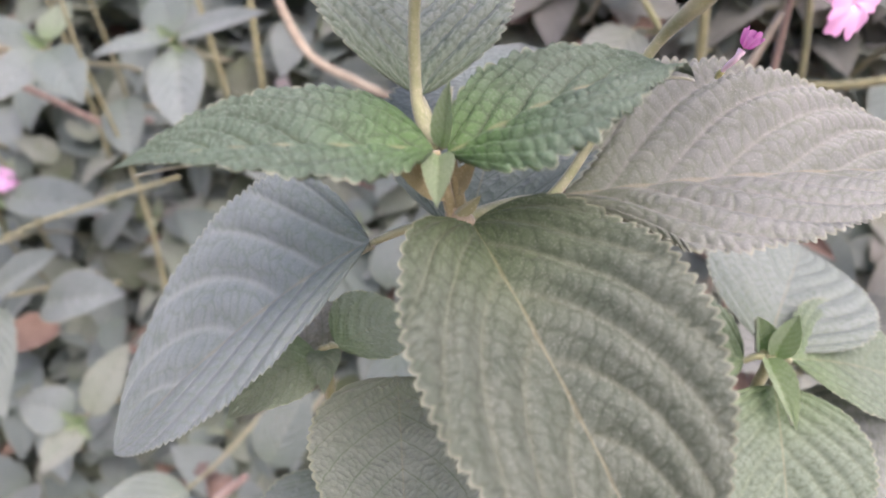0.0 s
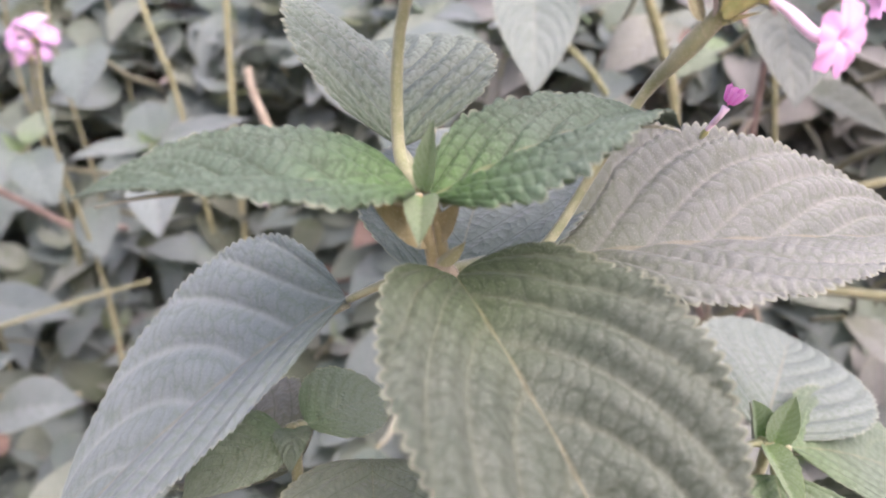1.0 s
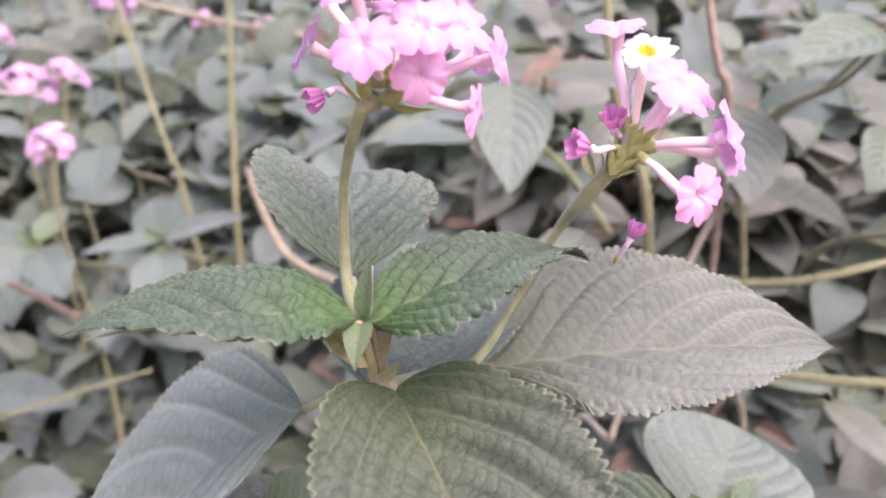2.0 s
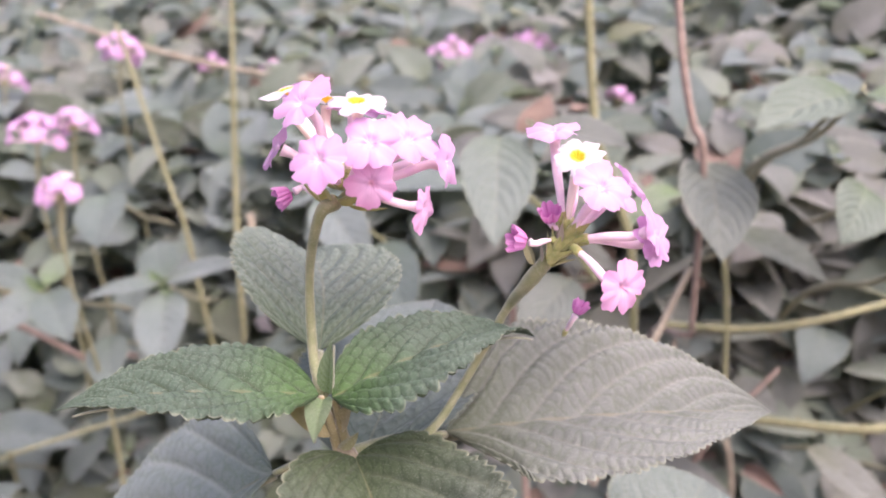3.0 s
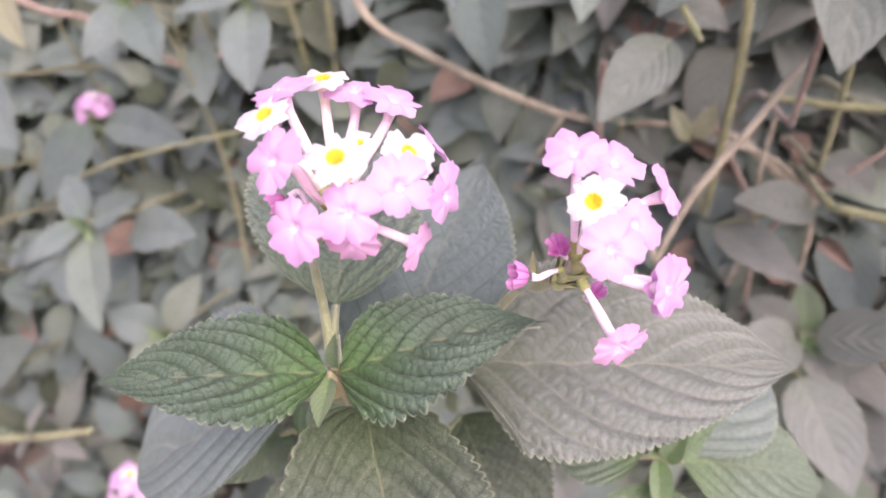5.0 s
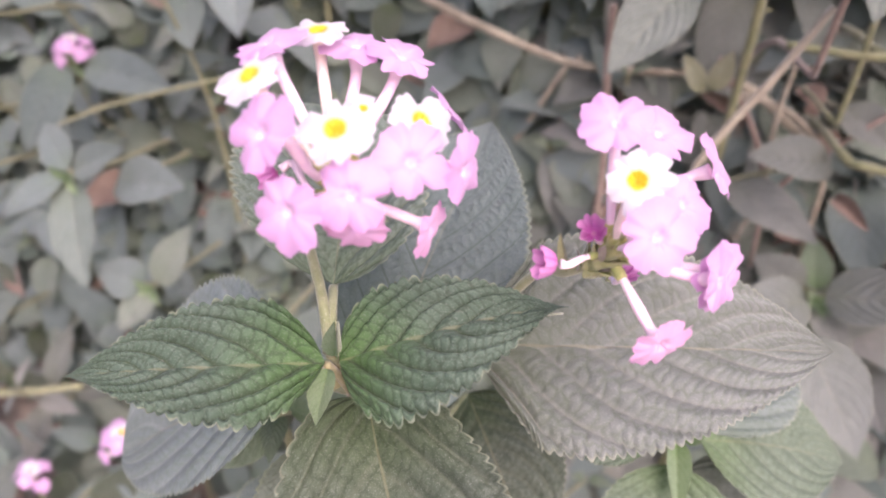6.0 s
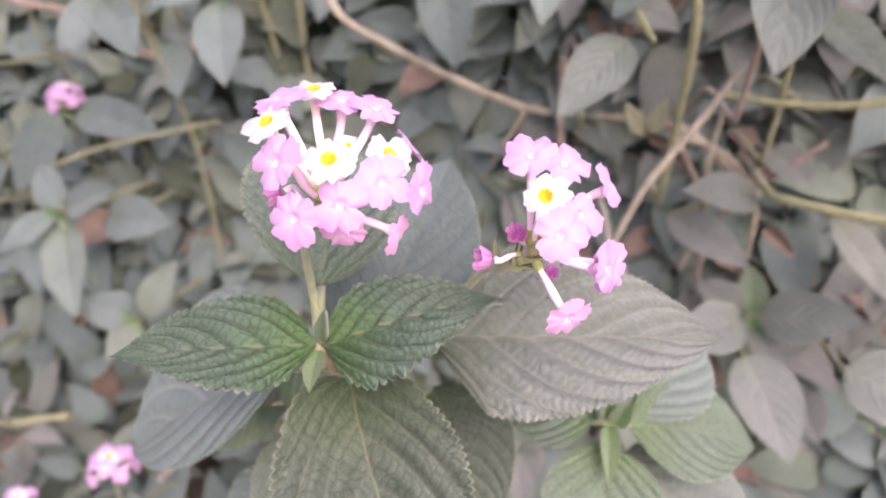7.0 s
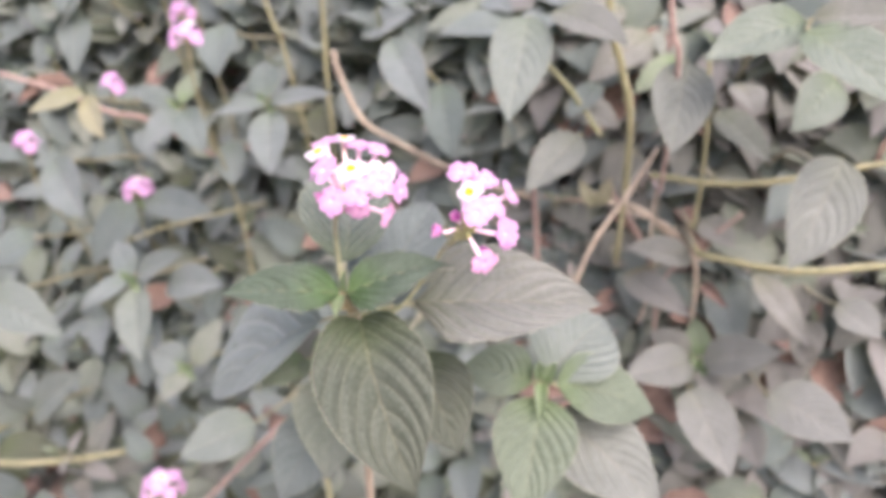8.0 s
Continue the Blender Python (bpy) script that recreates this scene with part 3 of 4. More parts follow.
add_leaf(plant, PLANT_AT, BLADE_OLIVE, "large olive-green leaf hanging forward", (0.0489, 0.1550, 0.5030), (0.0805, 0.1168, 0.4571), (-0.0016, -0.0121, 0.0119), 0.0460, (0.2268, -0.7334, 0.6409),
         NODE_LOW, NODE_BROWN, fold=(29, 29), peak=0.44, taper=1.43, asym=(1.05, 0.99), lobe=0.46, teeth=40, nu=300, nv=60, relief=0.0010, quilt=0.00026, net=(2.4, 0.0022), veins=6.5, depth=0.060, seed=4)
add_leaf(plant, PLANT_AT, BLADE_SLATE, "large blue-grey leaf hanging down", (0.0319, 0.1599, 0.4972), (-0.0251, 0.1697, 0.4424), (0.0088, -0.0028, 0.0161), 0.0526, (-0.1493, -0.6653, 0.7315),
         NODE_LOW, STEM_GREEN, 0.0008, fold=(-3, 35), curl=0.12, peak=0.45, taper=1.00, asym=(1.15, 0.76), lobe=-0.08, teeth=38, nu=240, nv=44, relief=0.0008, quilt=0.00014, net=(2.2, 0.0030), veins=5.5, seed=5)
add_leaf(plant, PLANT_AT, BLADE_GREY, "folded grey-green leaf behind the stalk", (0.0396, 0.1662, 0.5205), (0.0279, 0.2035, 0.5362), (0.0055, -0.0026, 0.0087), 0.0435, (-0.0815, 0.1044, 0.9912),
         NODE_TOP, STEM_GREEN, fold=(18, 37), curl=0.13, peak=0.39, taper=0.95, asym=(0.83, 1.07), teeth=30, nu=220, nv=40, relief=0.0008, quilt=0.00050, net=(2.0, 0.0020), depth=0.06, seed=6)
for tip_at, wide in (((0.0360, 0.1478, 0.5160), 0.0058), ((0.0490, 0.1490, 0.5155), 0.0034)):
    add_bract(plant, PLANT_AT, NODE_LOW + (-0.001, -0.0012, 0.0052), tip_at, wide, (0, -0.85, 0.5), WING, "yellow-brown winged leaf base", fold=(14, 14))
add_leaf(plant, PLANT_AT, LEAF_SLATE, "large blue-grey leaf pointing back", (0.0480, 0.1640, 0.4970), (0.0600, 0.2380, 0.5190), (0, 0, 0.002), 0.048, (0, -0.1, 1),
         NODE_LOW, STEM_GREEN, fold=(22, 22), curl=0.1, teeth=34, relief=0.0006, seed=7)
add_leaf(plant, PLANT_AT, LEAF_TIP, "tiny folded young leaf", (0.0435, 0.1500, 0.5155), (0.0437, 0.1415, 0.5105), (0, 0, 0.001), 0.0064, (0, -0.3, 1),
         None, STEM_GREEN, 0.0007, fold=(42, 42), teeth=8, nu=50, nv=8, relief=0.0002, seed=8)
add_leaf(plant, PLANT_AT, LEAF_TIP, "tiny folded young leaf", (0.0440, 0.1530, 0.5158), (0.0448, 0.1515, 0.5262), (0, 0, 0), 0.0048, (-0.3, -0.9, 0.2),
         NODE_TOP, STEM_GREEN, 0.0006, fold=(45, 45), teeth=8, nu=50, nv=8, relief=0.0002, seed=9)
add_bract(plant, PLANT_AT, (0.0462, 0.1535, 0.5050), (0.0500, 0.1515, 0.5092), 0.0028, (0.5, -0.8, 0.2), STEM_OLIVE, "small dry bract")

# flower head over the middle of the plant
head_a = root("flower_head", np.zeros(3), "", "")
head_a.parent = plant
head_a["label"] = "domed flower head of pink and white florets"
CENTRE_A = np.array((0.0470, 0.1510, 0.5530))
FLORETS_A = [
    ((0.0366, 0.1495, 0.5706), (-0.30, -0.30, 0.92), "white"), ((0.0406, 0.1651, 0.5708), (-0.05, 0.02, 0.98), "white"), ((0.0361, 0.1575, 0.5716), (-0.30, 0.0, 0.94), "pink"),
    ((0.0460, 0.1660, 0.5688), (0.05, 0.04, 0.98), "pink"), ((0.0531, 0.1652, 0.5682), (0.32, 0.0, 0.92), "pink"), ((0.0500, 0.1428, 0.5684), (0.0, -0.45, 0.88), "white"),
    ((0.0585, 0.1538, 0.5647), (0.55, -0.25, 0.80), "white"), ((0.0412, 0.1402, 0.5678), (-0.50, -0.75, 0.62), "pink"), ((0.0448, 0.1372, 0.5588), (-0.25, -0.90, 0.45), "pink"),
    ((0.0529, 0.1388, 0.5617), (0.15, -0.95, 0.50), "pink"), ((0.0588, 0.1464, 0.5626), (0.50, -0.80, 0.60), "pink"), ((0.0652, 0.1518, 0.5588), (0.95, -0.30, 0.15), "pink"),
    ((0.0614, 0.1485, 0.5508), (0.95, -0.28, -0.10), "deep"), ((0.0530, 0.1408, 0.5548), (0.20, -0.85, -0.25), "deep"), ((0.0610, 0.1635, 0.5615), (0.70, 0.45, 0.55), "pink"),
    ((0.0325, 0.1575, 0.5610), (-0.90, -0.10, 0.40), "pink"),
]
for i, (face, nrm, kind) in enumerate(FLORETS_A):
    d = unit(np.array(face) - CENTRE_A + (0, 0, 0.002))
    add_floret(head_a, PLANT_AT, CENTRE_A + d * 0.0022, face, nrm, {"deep": 0.0092, "white": 0.0102}.get(kind, 0.0108), kind, 11 + i,
               {"white": "white floret with yellow eye", "deep": "deep pink drooping floret"}.get(kind, ""))
add_floret(head_a, PLANT_AT, CENTRE_A + (0.0008, 0, 0.003), (0.0505, 0.1531, 0.5658), (0.1, -0.3, 0.9), 0.0050, "white", 35, "small half-open white floret")
add_floret(head_a, PLANT_AT, CENTRE_A + (-0.002, 0, -0.001), (0.0365, 0.1545, 0.5525), (-0.8, -0.4, -0.4), 0.0045, "purple", 33, "small withered purple floret")
for b0, t0, up in [((0.0462, 0.1485, 0.5512), (0.0515, 0.1440, 0.5535), (0.3, -0.8, -0.4)), ((0.0475, 0.1500, 0.5510), (0.0550, 0.1490, 0.5505), (0.1, -0.4, -0.9)), ((0.0440, 0.1495, 0.5510), (0.0395, 0.1480, 0.5555), (-0.8, -0.4, -0.3)),
                   ((0.0448, 0.1480, 0.5512), (0.0435, 0.1440, 0.5560), (-0.3, -0.9, -0.2)), ((0.0460, 0.1515, 0.5510), (0.0470, 0.1570, 0.5545), (0, 0.8, -0.5))]:
    add_bract(head_a, PLANT_AT, b0, t0, 0.0026, up, CALYX, "narrow green bract")

head_b = root("flower_head", np.zeros(3), "", "")
head_b.parent = plant
head_b["label"] = "half-faded flower head with pink florets and purple withered ones"
CENTRE_B = np.array((0.0865, 0.1560, 0.5450))
FLORETS_B = [
    ((0.0842, 0.1588, 0.5654), (-0.10, -0.35, 0.90), "pink"), ((0.0911, 0.1656, 0.5609), (0.30, -0.30, 0.90), "pink"), ((0.0878, 0.1526, 0.5606), (-0.05, -0.75, 0.65), "white"),
    ((0.1009, 0.1665, 0.5560), (0.80, -0.05, 0.60), "pink"), ((0.0915, 0.1477, 0.5555), (0.25, -0.85, 0.72), "pink"), ((0.0954, 0.1574, 0.5546), (0.50, -0.50, 0.60), "pink"),
    ((0.1024, 0.1525, 0.5462), (0.62, -0.72, 0.30), "pink"), ((0.0955, 0.1453, 0.5384), (0.40, -0.70, -0.10), "deep"), ((0.0839, 0.1556, 0.5487), (-0.20, -0.60, 0.75), "purple"),
    ((0.0792, 0.1519, 0.5452), (-0.90, -0.30, 0.20), "purple"), ((0.1015, 0.1500, 0.5480), (0.85, -0.40, 0.30), "pink"),
]
for i, (face, nrm, kind) in enumerate(FLORETS_B):
    d = unit(np.array(face) - CENTRE_B + (0, 0, 0.001))
    add_floret(head_b, PLANT_AT, CENTRE_B + d * 0.0020, face, nrm, {"purple": 0.0046, "deep": 0.0100, "white": 0.0100}.get(kind, 0.0105), kind, 41 + i,
               {"white": "white floret with yellow eye", "purple": "small withered purple floret", "deep": "drooping pink floret"}.get(kind, ""))
rng = np.random.default_rng(3)
AXIS_B = unit((0.55, 0.0, 0.83))
for k in range(30):
    a = 2.4 * k
    s = k / 29
    side = np.cross(AXIS_B, (0, 1, 0)) * math.cos(a) + np.array((0, 1, 0)) * math.sin(a)
    foot_b = CENTRE_B + AXIS_B * (-0.0055 + 0.006 * s) + side * 0.0012
    tip_b = foot_b + side * 0.0026 + AXIS_B * (0.0032 + 0.002 * s)
    add_bract(head_b, PLANT_AT, foot_b, tip_b, 0.0021, -side, CALYX if k % 6 else STEM_WOOD)
add_bract(head_b, PLANT_AT, (0.0812, 0.1560, 0.5405), (0.0792, 0.1582, 0.5462), 0.0022, (-0.6, -0.8, 0.1), STEM_OLIVE, "small dark green bract")

FALLEN_AT = np.array((0.0905, 0.1690, 0.5262))
fallen = root("fallen_floret", FALLEN_AT, "withered purple floret dropped on the large leaf", "flower")
add_floret(fallen, FALLEN_AT, (0.0900, 0.1764, 0.5233), (0.0916, 0.1706, 0.5290), (0.35, -0.30, 0.80), 0.0040, "purple", 90)
# ---------------------------------------------------------------- young shoot below the large leaf
SHOOT_AT = np.array((0.118, 0.205, 0.0))
SHOOT_TOP = np.array((0.1205, 0.1985, 0.4540))
shoot = root("lantana_shoot", SHOOT_AT, "fresh green lantana shoot with spreading leaves and folded tip", "shoot")
add_stem(shoot, SHOOT_AT, [(0.118, 0.205, 0.0), (0.112, 0.215, 0.25), (0.119, 0.203, 0.42), SHOOT_TOP], [0.0026, 0.0022, 0.0016, 0.0013], STEM_GREEN)
for mat, b, t, w, up, fold, extra in [
    (BLADE_FRESH, (0.1265, 0.2000, 0.4530), (0.1735, 0.2169, 0.4331), 0.036, (0.1, -0.45, 1), (14, 18), 0.006),
    (BLADE_FRESH, (0.1205, 0.1930, 0.4500), (0.1179, 0.1560, 0.4150), 0.038, (0, -0.7, 0.8), (16, 16), 0.006),
    (BLADE_FRESH, (0.1150, 0.1990, 0.4530), (0.0820, 0.2060, 0.4500), 0.030, (0, -0.4, 1), (20, 16), 0.005),
    (BLADE_HEDGE, (0.1225, 0.2050, 0.4530), (0.1465, 0.2480, 0.4620), 0.046, (0.1, -0.5, 1), (15, 15), 0.006),
    (BLADE_DARK, (0.1280, 0.2060, 0.4310), (0.1790, 0.1830, 0.4060), 0.042, (0.1, -0.6, 0.8), (12, 12), 0.005),
]:
    add_leaf(shoot, SHOOT_AT, mat, "", b, t, (0, 0, extra), w, up, SHOOT_TOP if b[2] > 0.44 else (0.119, 0.203, 0.43), STEM_GREEN, 0.0009, fold=fold, curl=0.08, teeth=28, nu=170, nv=30, relief=0.0006, quilt=0.00030, net=(2.0, 0.0020), seed=int(b[0] * 9999))
for b, t, up in [((0.1215, 0.1980, 0.4545), (0.1250, 0.1985, 0.4660), (-0.3, -0.9, 0.3)), ((0.1195, 0.1975, 0.4545), (0.1205, 0.1790, 0.4480), (0, -0.3, 1)),
                 ((0.1185, 0.1995, 0.4550), (0.1165, 0.2005, 0.4640), (0.3, -0.9, 0.3))]:
    add_leaf(shoot, SHOOT_AT, LEAF_TIP, "small folded young leaf", b, t, (0, 0, 0.0015), 0.0085, up, SHOOT_TOP, STEM_GREEN, 0.0006, fold=(42, 42), teeth=10, nu=50, nv=8, relief=0.0003, seed=3)

# leaves further down the flowering plant's own stem
add_leaf(plant, PLANT_AT, BLADE_OLIVE, "olive-green leaf low on the stem", (0.0640, 0.1930, 0.4640), (0.0890, 0.1640, 0.4360), (0, -0.003, 0.005), 0.036, (0.2, -0.7, 0.8), (0.049, 0.165, 0.455), STEM_GREEN,
         fold=(12, 12), curl=0.06, teeth=28, nu=170, nv=30, relief=0.0008, quilt=0.00032, net=(2.0, 0.0020), seed=21)

SPROUT_AT = np.array((0.0190, 0.1900, 0.0))
SPROUT_TOP = np.array((0.0205, 0.1740, 0.4665))
sprout = root("lantana_shoot", SPROUT_AT, "bright green sprout growing under the large leaves", "shoot")
add_stem(sprout, SPROUT_AT, [(0.019, 0.19, 0.0), (0.026, 0.196, 0.25), (0.0215, 0.180, 0.42), SPROUT_TOP], [0.0024, 0.002, 0.0014, 0.001], STEM_GREEN)
for mat, b, t, w, up in [
    (LEAF_MINT, (0.0190, 0.1725, 0.4665), (0.0040, 0.1600, 0.4590), 0.017, (0, -0.5, 1)),
    (LEAF_MINT, (0.0225, 0.1755, 0.4665), (0.0380, 0.1880, 0.4660), 0.020, (0, -0.5, 1)),
    (LEAF_MINT, (0.0205, 0.1730, 0.4670), (0.0225, 0.1610, 0.4650), 0.007, (0, -0.4, 1)),
    (LEAF_PALE, (0.0200, 0.1780, 0.4560), (-0.0120, 0.2010, 0.4520), 0.034, (0, -0.5, 1)),
    (LEAF, (0.0350, 0.1740, 0.4610), (0.0410, 0.1330, 0.4410), 0.036, (0.1, -0.5, 0.9)),
    (LEAF_BLUE, (0.0240, 0.1790, 0.4300), (0.0080, 0.1600, 0.3950), 0.034, (-0.1, -0.6, 0.8)),
]:
    add_leaf(sprout, SPROUT_AT, mat, "", b, t, (0, 0, 0.004), w, up, SPROUT_TOP if b[2] > 0.463 else (0.0213, 0.1795, 0.43), STEM_GREEN, 0.0008, fold=(16, 16), curl=0.08, teeth=24, nu=90, nv=10, relief=0.0006, seed=int(b[1] * 9999))

# ---------------------------------------------------------------- hedge: shoots that can be told apart
KINDS = {"B": LEAF_BLUE, "G": LEAF, "P": LEAF_PALE, "F": LEAF_SHOOT, "D": LEAF_DARK, "Y": LEAF_YELLOW, "M": LEAF_MAUVE}
NEAR_KINDS = {"B": BLADE_HEDGE, "G": BLADE_GREY, "P": BLADE_PALE, "F": BLADE_FRESH, "D": BLADE_DARK, "Y": BLADE_PALE, "M": BLADE_MAUVE}
HEDGE_GROUP = "lantana shoots of the hedge"


def hedge_shoot(seed, rows):
    """A shoot whose leaves are told apart: kind, base, tip and width of each."""
    bases = np.array([r[1] for r in rows])
    top = bases.mean(axis=0) + (0, 0.004, -0.002)
    foot = np.array((top[0] + 0.01, top[1] + 0.30, 0.0))
    ob = root("lantana_shoot", foot, "dusty grey-green lantana shoot in the hedge", "shoot", HEDGE_GROUP)
    add_stem(ob, foot, [foot, (foot[0] - 0.01, foot[1] - 0.03, top[2] * 0.6), top + (0.003, 0.14, -0.05), top + (0.002, 0.04, -0.015), top], [0.003, 0.0025, 0.0016, 0.001], STEM_OLIVE, n=24, sides=8)
    for i, (kind, b, t, w) in enumerate(rows):
        d = unit(np.array(t) - b)
        size = np.linalg.norm(np.array(t) - b)
        up = np.array((0.2 * d[0], -1.0, 0.2)) if d[2] < -0.55 else np.array((0.25 * d[0], -0.75, 0.8))
        if kind == "B" and b[0] > 0.15:
            kind = "M"
        if t[1] < 0.385 and w > 0.028:
            add_leaf(ob, foot, NEAR_KINDS[kind], "", b, t, up * 0.07 * size, w, up, top, STEM_OLIVE, 0.0009, fold=(22, 18), curl=0.12, teeth=26, nu=130, nv=24, relief=0.0007, quilt=0.00026, net=(2.0, 0.0024), wave=0.006, seed=seed + i)
        else:
            add_leaf(ob, foot, KINDS[kind], "", b, t, up * 0.07 * size, w, up, top, STEM_OLIVE, 0.0009, fold=(20, 20), curl=0.12, teeth=26, nu=90, nv=8, relief=0.0008, wave=0.006, seed=seed + i)
    if len(rows) > 2:
        for k in range(4):
            a = radians(90 * k + 35)
            out = np.array((math.cos(a), -0.55, 0.75 * math.sin(a) + 0.35))
            add_leaf(ob, foot, LEAF_TIP, "small fresh green tip leaf", top + (0, -0.004, 0), top + (0, -0.004, 0) + unit(out) * (0.016 if k % 2 else 0.012), (0, -0.002, 0), 0.0075, (0, -0.8, 0.6), top, STEM_GREEN, 0.0006,
                     fold=(35, 35), teeth=8, nu=30, nv=5, relief=0.0003, seed=k)


hedge_shoot(14, [("B", (-0.1355, 0.5000, 0.4776), (-0.1714, 0.4700, 0.4706), 0.017),
                ("B", (-0.1304, 0.5000, 0.4791), (-0.0679, 0.4800, 0.4969), 0.019),
                ("B", (-0.1419, 0.5200, 0.4767), (-0.1570, 0.5500, 0.5004), 0.033),
                ("B", (-0.1319, 0.5000, 0.4716), (-0.1173, 0.4600, 0.4284), 0.038)])
hedge_shoot(14, [("B", (-0.1943, 0.4700, 0.4741), (-0.1636, 0.4400, 0.4499), 0.030),
                ("B", (-0.1994, 0.4700, 0.4736), (-0.2158, 0.4400, 0.4492), 0.025),
                ("F", (-0.1993, 0.4800, 0.4771), (-0.2039, 0.5200, 0.4961), 0.021),
                ("B", (-0.2061, 0.4800, 0.4751), (-0.2376, 0.4600, 0.4901), 0.022)])
hedge_shoot(14, [("B", (-0.2879, 0.5200, 0.3636), (-0.3144, 0.4800, 0.3061), 0.039),
                ("B", (-0.2782, 0.5300, 0.3606), (-0.1890, 0.5000, 0.3630), 0.035),
                ("F", (-0.2916, 0.5400, 0.3592), (-0.2892, 0.5600, 0.3791), 0.018)])
hedge_shoot(14, [("B", (-0.3167, 0.4600, 0.4218), (-0.2745, 0.4300, 0.3833), 0.046)])
hedge_shoot(14, [("B", (-0.1790, 0.5200, 0.5347), (-0.1671, 0.4800, 0.5006), 0.037)])
hedge_shoot(14, [("B", (-0.2354, 0.4200, 0.3374), (-0.2656, 0.3900, 0.3179), 0.022),
                ("B", (-0.2257, 0.4200, 0.3426), (-0.1685, 0.4000, 0.3802), 0.023),
                ("B", (-0.2381, 0.4300, 0.3355), (-0.2705, 0.4600, 0.3498), 0.027),
                ("B", (-0.2312, 0.4200, 0.3308), (-0.2017, 0.3700, 0.2900), 0.038)])
hedge_shoot(14, [("B", (-0.2106, 0.4400, 0.3256), (-0.1420, 0.4100, 0.3493), 0.036)])
hedge_shoot(14, [("B", (-0.3392, 0.3800, 0.3290), (-0.2513, 0.3500, 0.3207), 0.042)])
hedge_shoot(21, [("G", (-0.1783, 0.4000, 0.2654), (-0.1897, 0.3700, 0.2517), 0.024),
                ("G", (-0.1723, 0.4000, 0.2724), (-0.1505, 0.4200, 0.3120), 0.026),
                ("B", (-0.1829, 0.4000, 0.2705), (-0.2075, 0.3900, 0.2889), 0.031)])
hedge_shoot(21, [("B", (-0.0913, 0.3400, 0.2740), (-0.1403, 0.3100, 0.2542), 0.041)])
hedge_shoot(21, [("B", (-0.3456, 0.4000, 0.1871), (-0.2647, 0.3800, 0.2615), 0.041),
                ("B", (-0.3558, 0.4000, 0.1818), (-0.3689, 0.3800, 0.2180), 0.043)])
hedge_shoot(21, [("Y", (-0.2539, 0.4300, 0.4930), (-0.2908, 0.4100, 0.4786), 0.021),
                ("Y", (-0.2535, 0.4300, 0.4900), (-0.2280, 0.4100, 0.4642), 0.022)])
hedge_shoot(21, [("B", (-0.0280, 0.5000, 0.5381), (0.0134, 0.4600, 0.4941), 0.036),
                ("B", (0.0176, 0.4800, 0.5112), (0.0356, 0.4400, 0.4651), 0.035)])
hedge_shoot(21, [("B", (-0.1695, 0.5000, 0.4403), (-0.1557, 0.4700, 0.4111), 0.031)])
hedge_shoot(21, [("B", (-0.3367, 0.4400, 0.3535), (-0.3657, 0.4200, 0.3313), 0.041)])
hedge_shoot(21, [("B", (-0.0442, 0.3300, 0.3009), (-0.0262, 0.3500, 0.3352), 0.030)])
hedge_shoot(14, [("B", (0.2263, 0.4000, 0.3440), (0.1767, 0.3700, 0.3426), 0.034),
                ("B", (0.2347, 0.4000, 0.3479), (0.2750, 0.3700, 0.3787), 0.033),
                ("B", (0.2339, 0.4000, 0.3377), (0.2474, 0.3700, 0.3289), 0.020),
                ("F", (0.2328, 0.4100, 0.3433), (0.2319, 0.4400, 0.3595), 0.020),
                ("B", (0.2268, 0.4100, 0.3422), (0.1967, 0.4200, 0.3536), 0.025)])
hedge_shoot(14, [("B", (0.2261, 0.3800, 0.3332), (0.2524, 0.3300, 0.3012), 0.043)])
hedge_shoot(14, [("P", (0.2598, 0.4200, 0.4114), (0.2950, 0.3800, 0.3799), 0.024)])
hedge_shoot(14, [("B", (0.2713, 0.3600, 0.3518), (0.3182, 0.3300, 0.3470), 0.044)])
hedge_shoot(14, [("B", (0.2682, 0.4000, 0.3022), (0.2841, 0.3700, 0.2790), 0.028)])
hedge_shoot(14, [("B", (0.2125, 0.4100, 0.4236), (0.1639, 0.3800, 0.4384), 0.025),
                ("B", (0.1722, 0.4300, 0.3937), (0.2194, 0.4000, 0.3809), 0.028)])
hedge_shoot(14, [("B", (0.3027, 0.3800, 0.4157), (0.3266, 0.3600, 0.4063), 0.029)])
hedge_shoot(14, [("B", (0.2199, 0.4400, 0.4395), (0.2425, 0.4200, 0.4293), 0.026)])
hedge_shoot(14, [("B", (0.0840, 0.4200, 0.5755), (0.0812, 0.3600, 0.5223), 0.041)])
# pale kind chosen here to put the brightness of haze into the colour
hedge_shoot(14, [("P", (0.1015, 0.4200, 0.5809), (0.1467, 0.3800, 0.5693), 0.033)])
hedge_shoot(14, [("D", (0.1798, 0.3700, 0.5643), (0.1753, 0.3300, 0.5220), 0.037)])
hedge_shoot(14, [("G", (0.2317, 0.3500, 0.5952), (0.1807, 0.3200, 0.5761), 0.032)])
hedge_shoot(14, [("G", (0.2290, 0.3300, 0.5927), (0.2674, 0.2900, 0.5672), 0.044),
                ("P", (0.2327, 0.3400, 0.5982), (0.2705, 0.3300, 0.6024), 0.020)])
hedge_shoot(14, [("P", (0.2073, 0.4000, 0.5300), (0.2391, 0.3700, 0.5090), 0.025)])
hedge_shoot(14, [("D", (0.2661, 0.3400, 0.5259), (0.2413, 0.3000, 0.4751), 0.042)])
hedge_shoot(14, [("B", (0.1349, 0.4400, 0.5310), (0.1157, 0.4100, 0.5132), 0.020)])
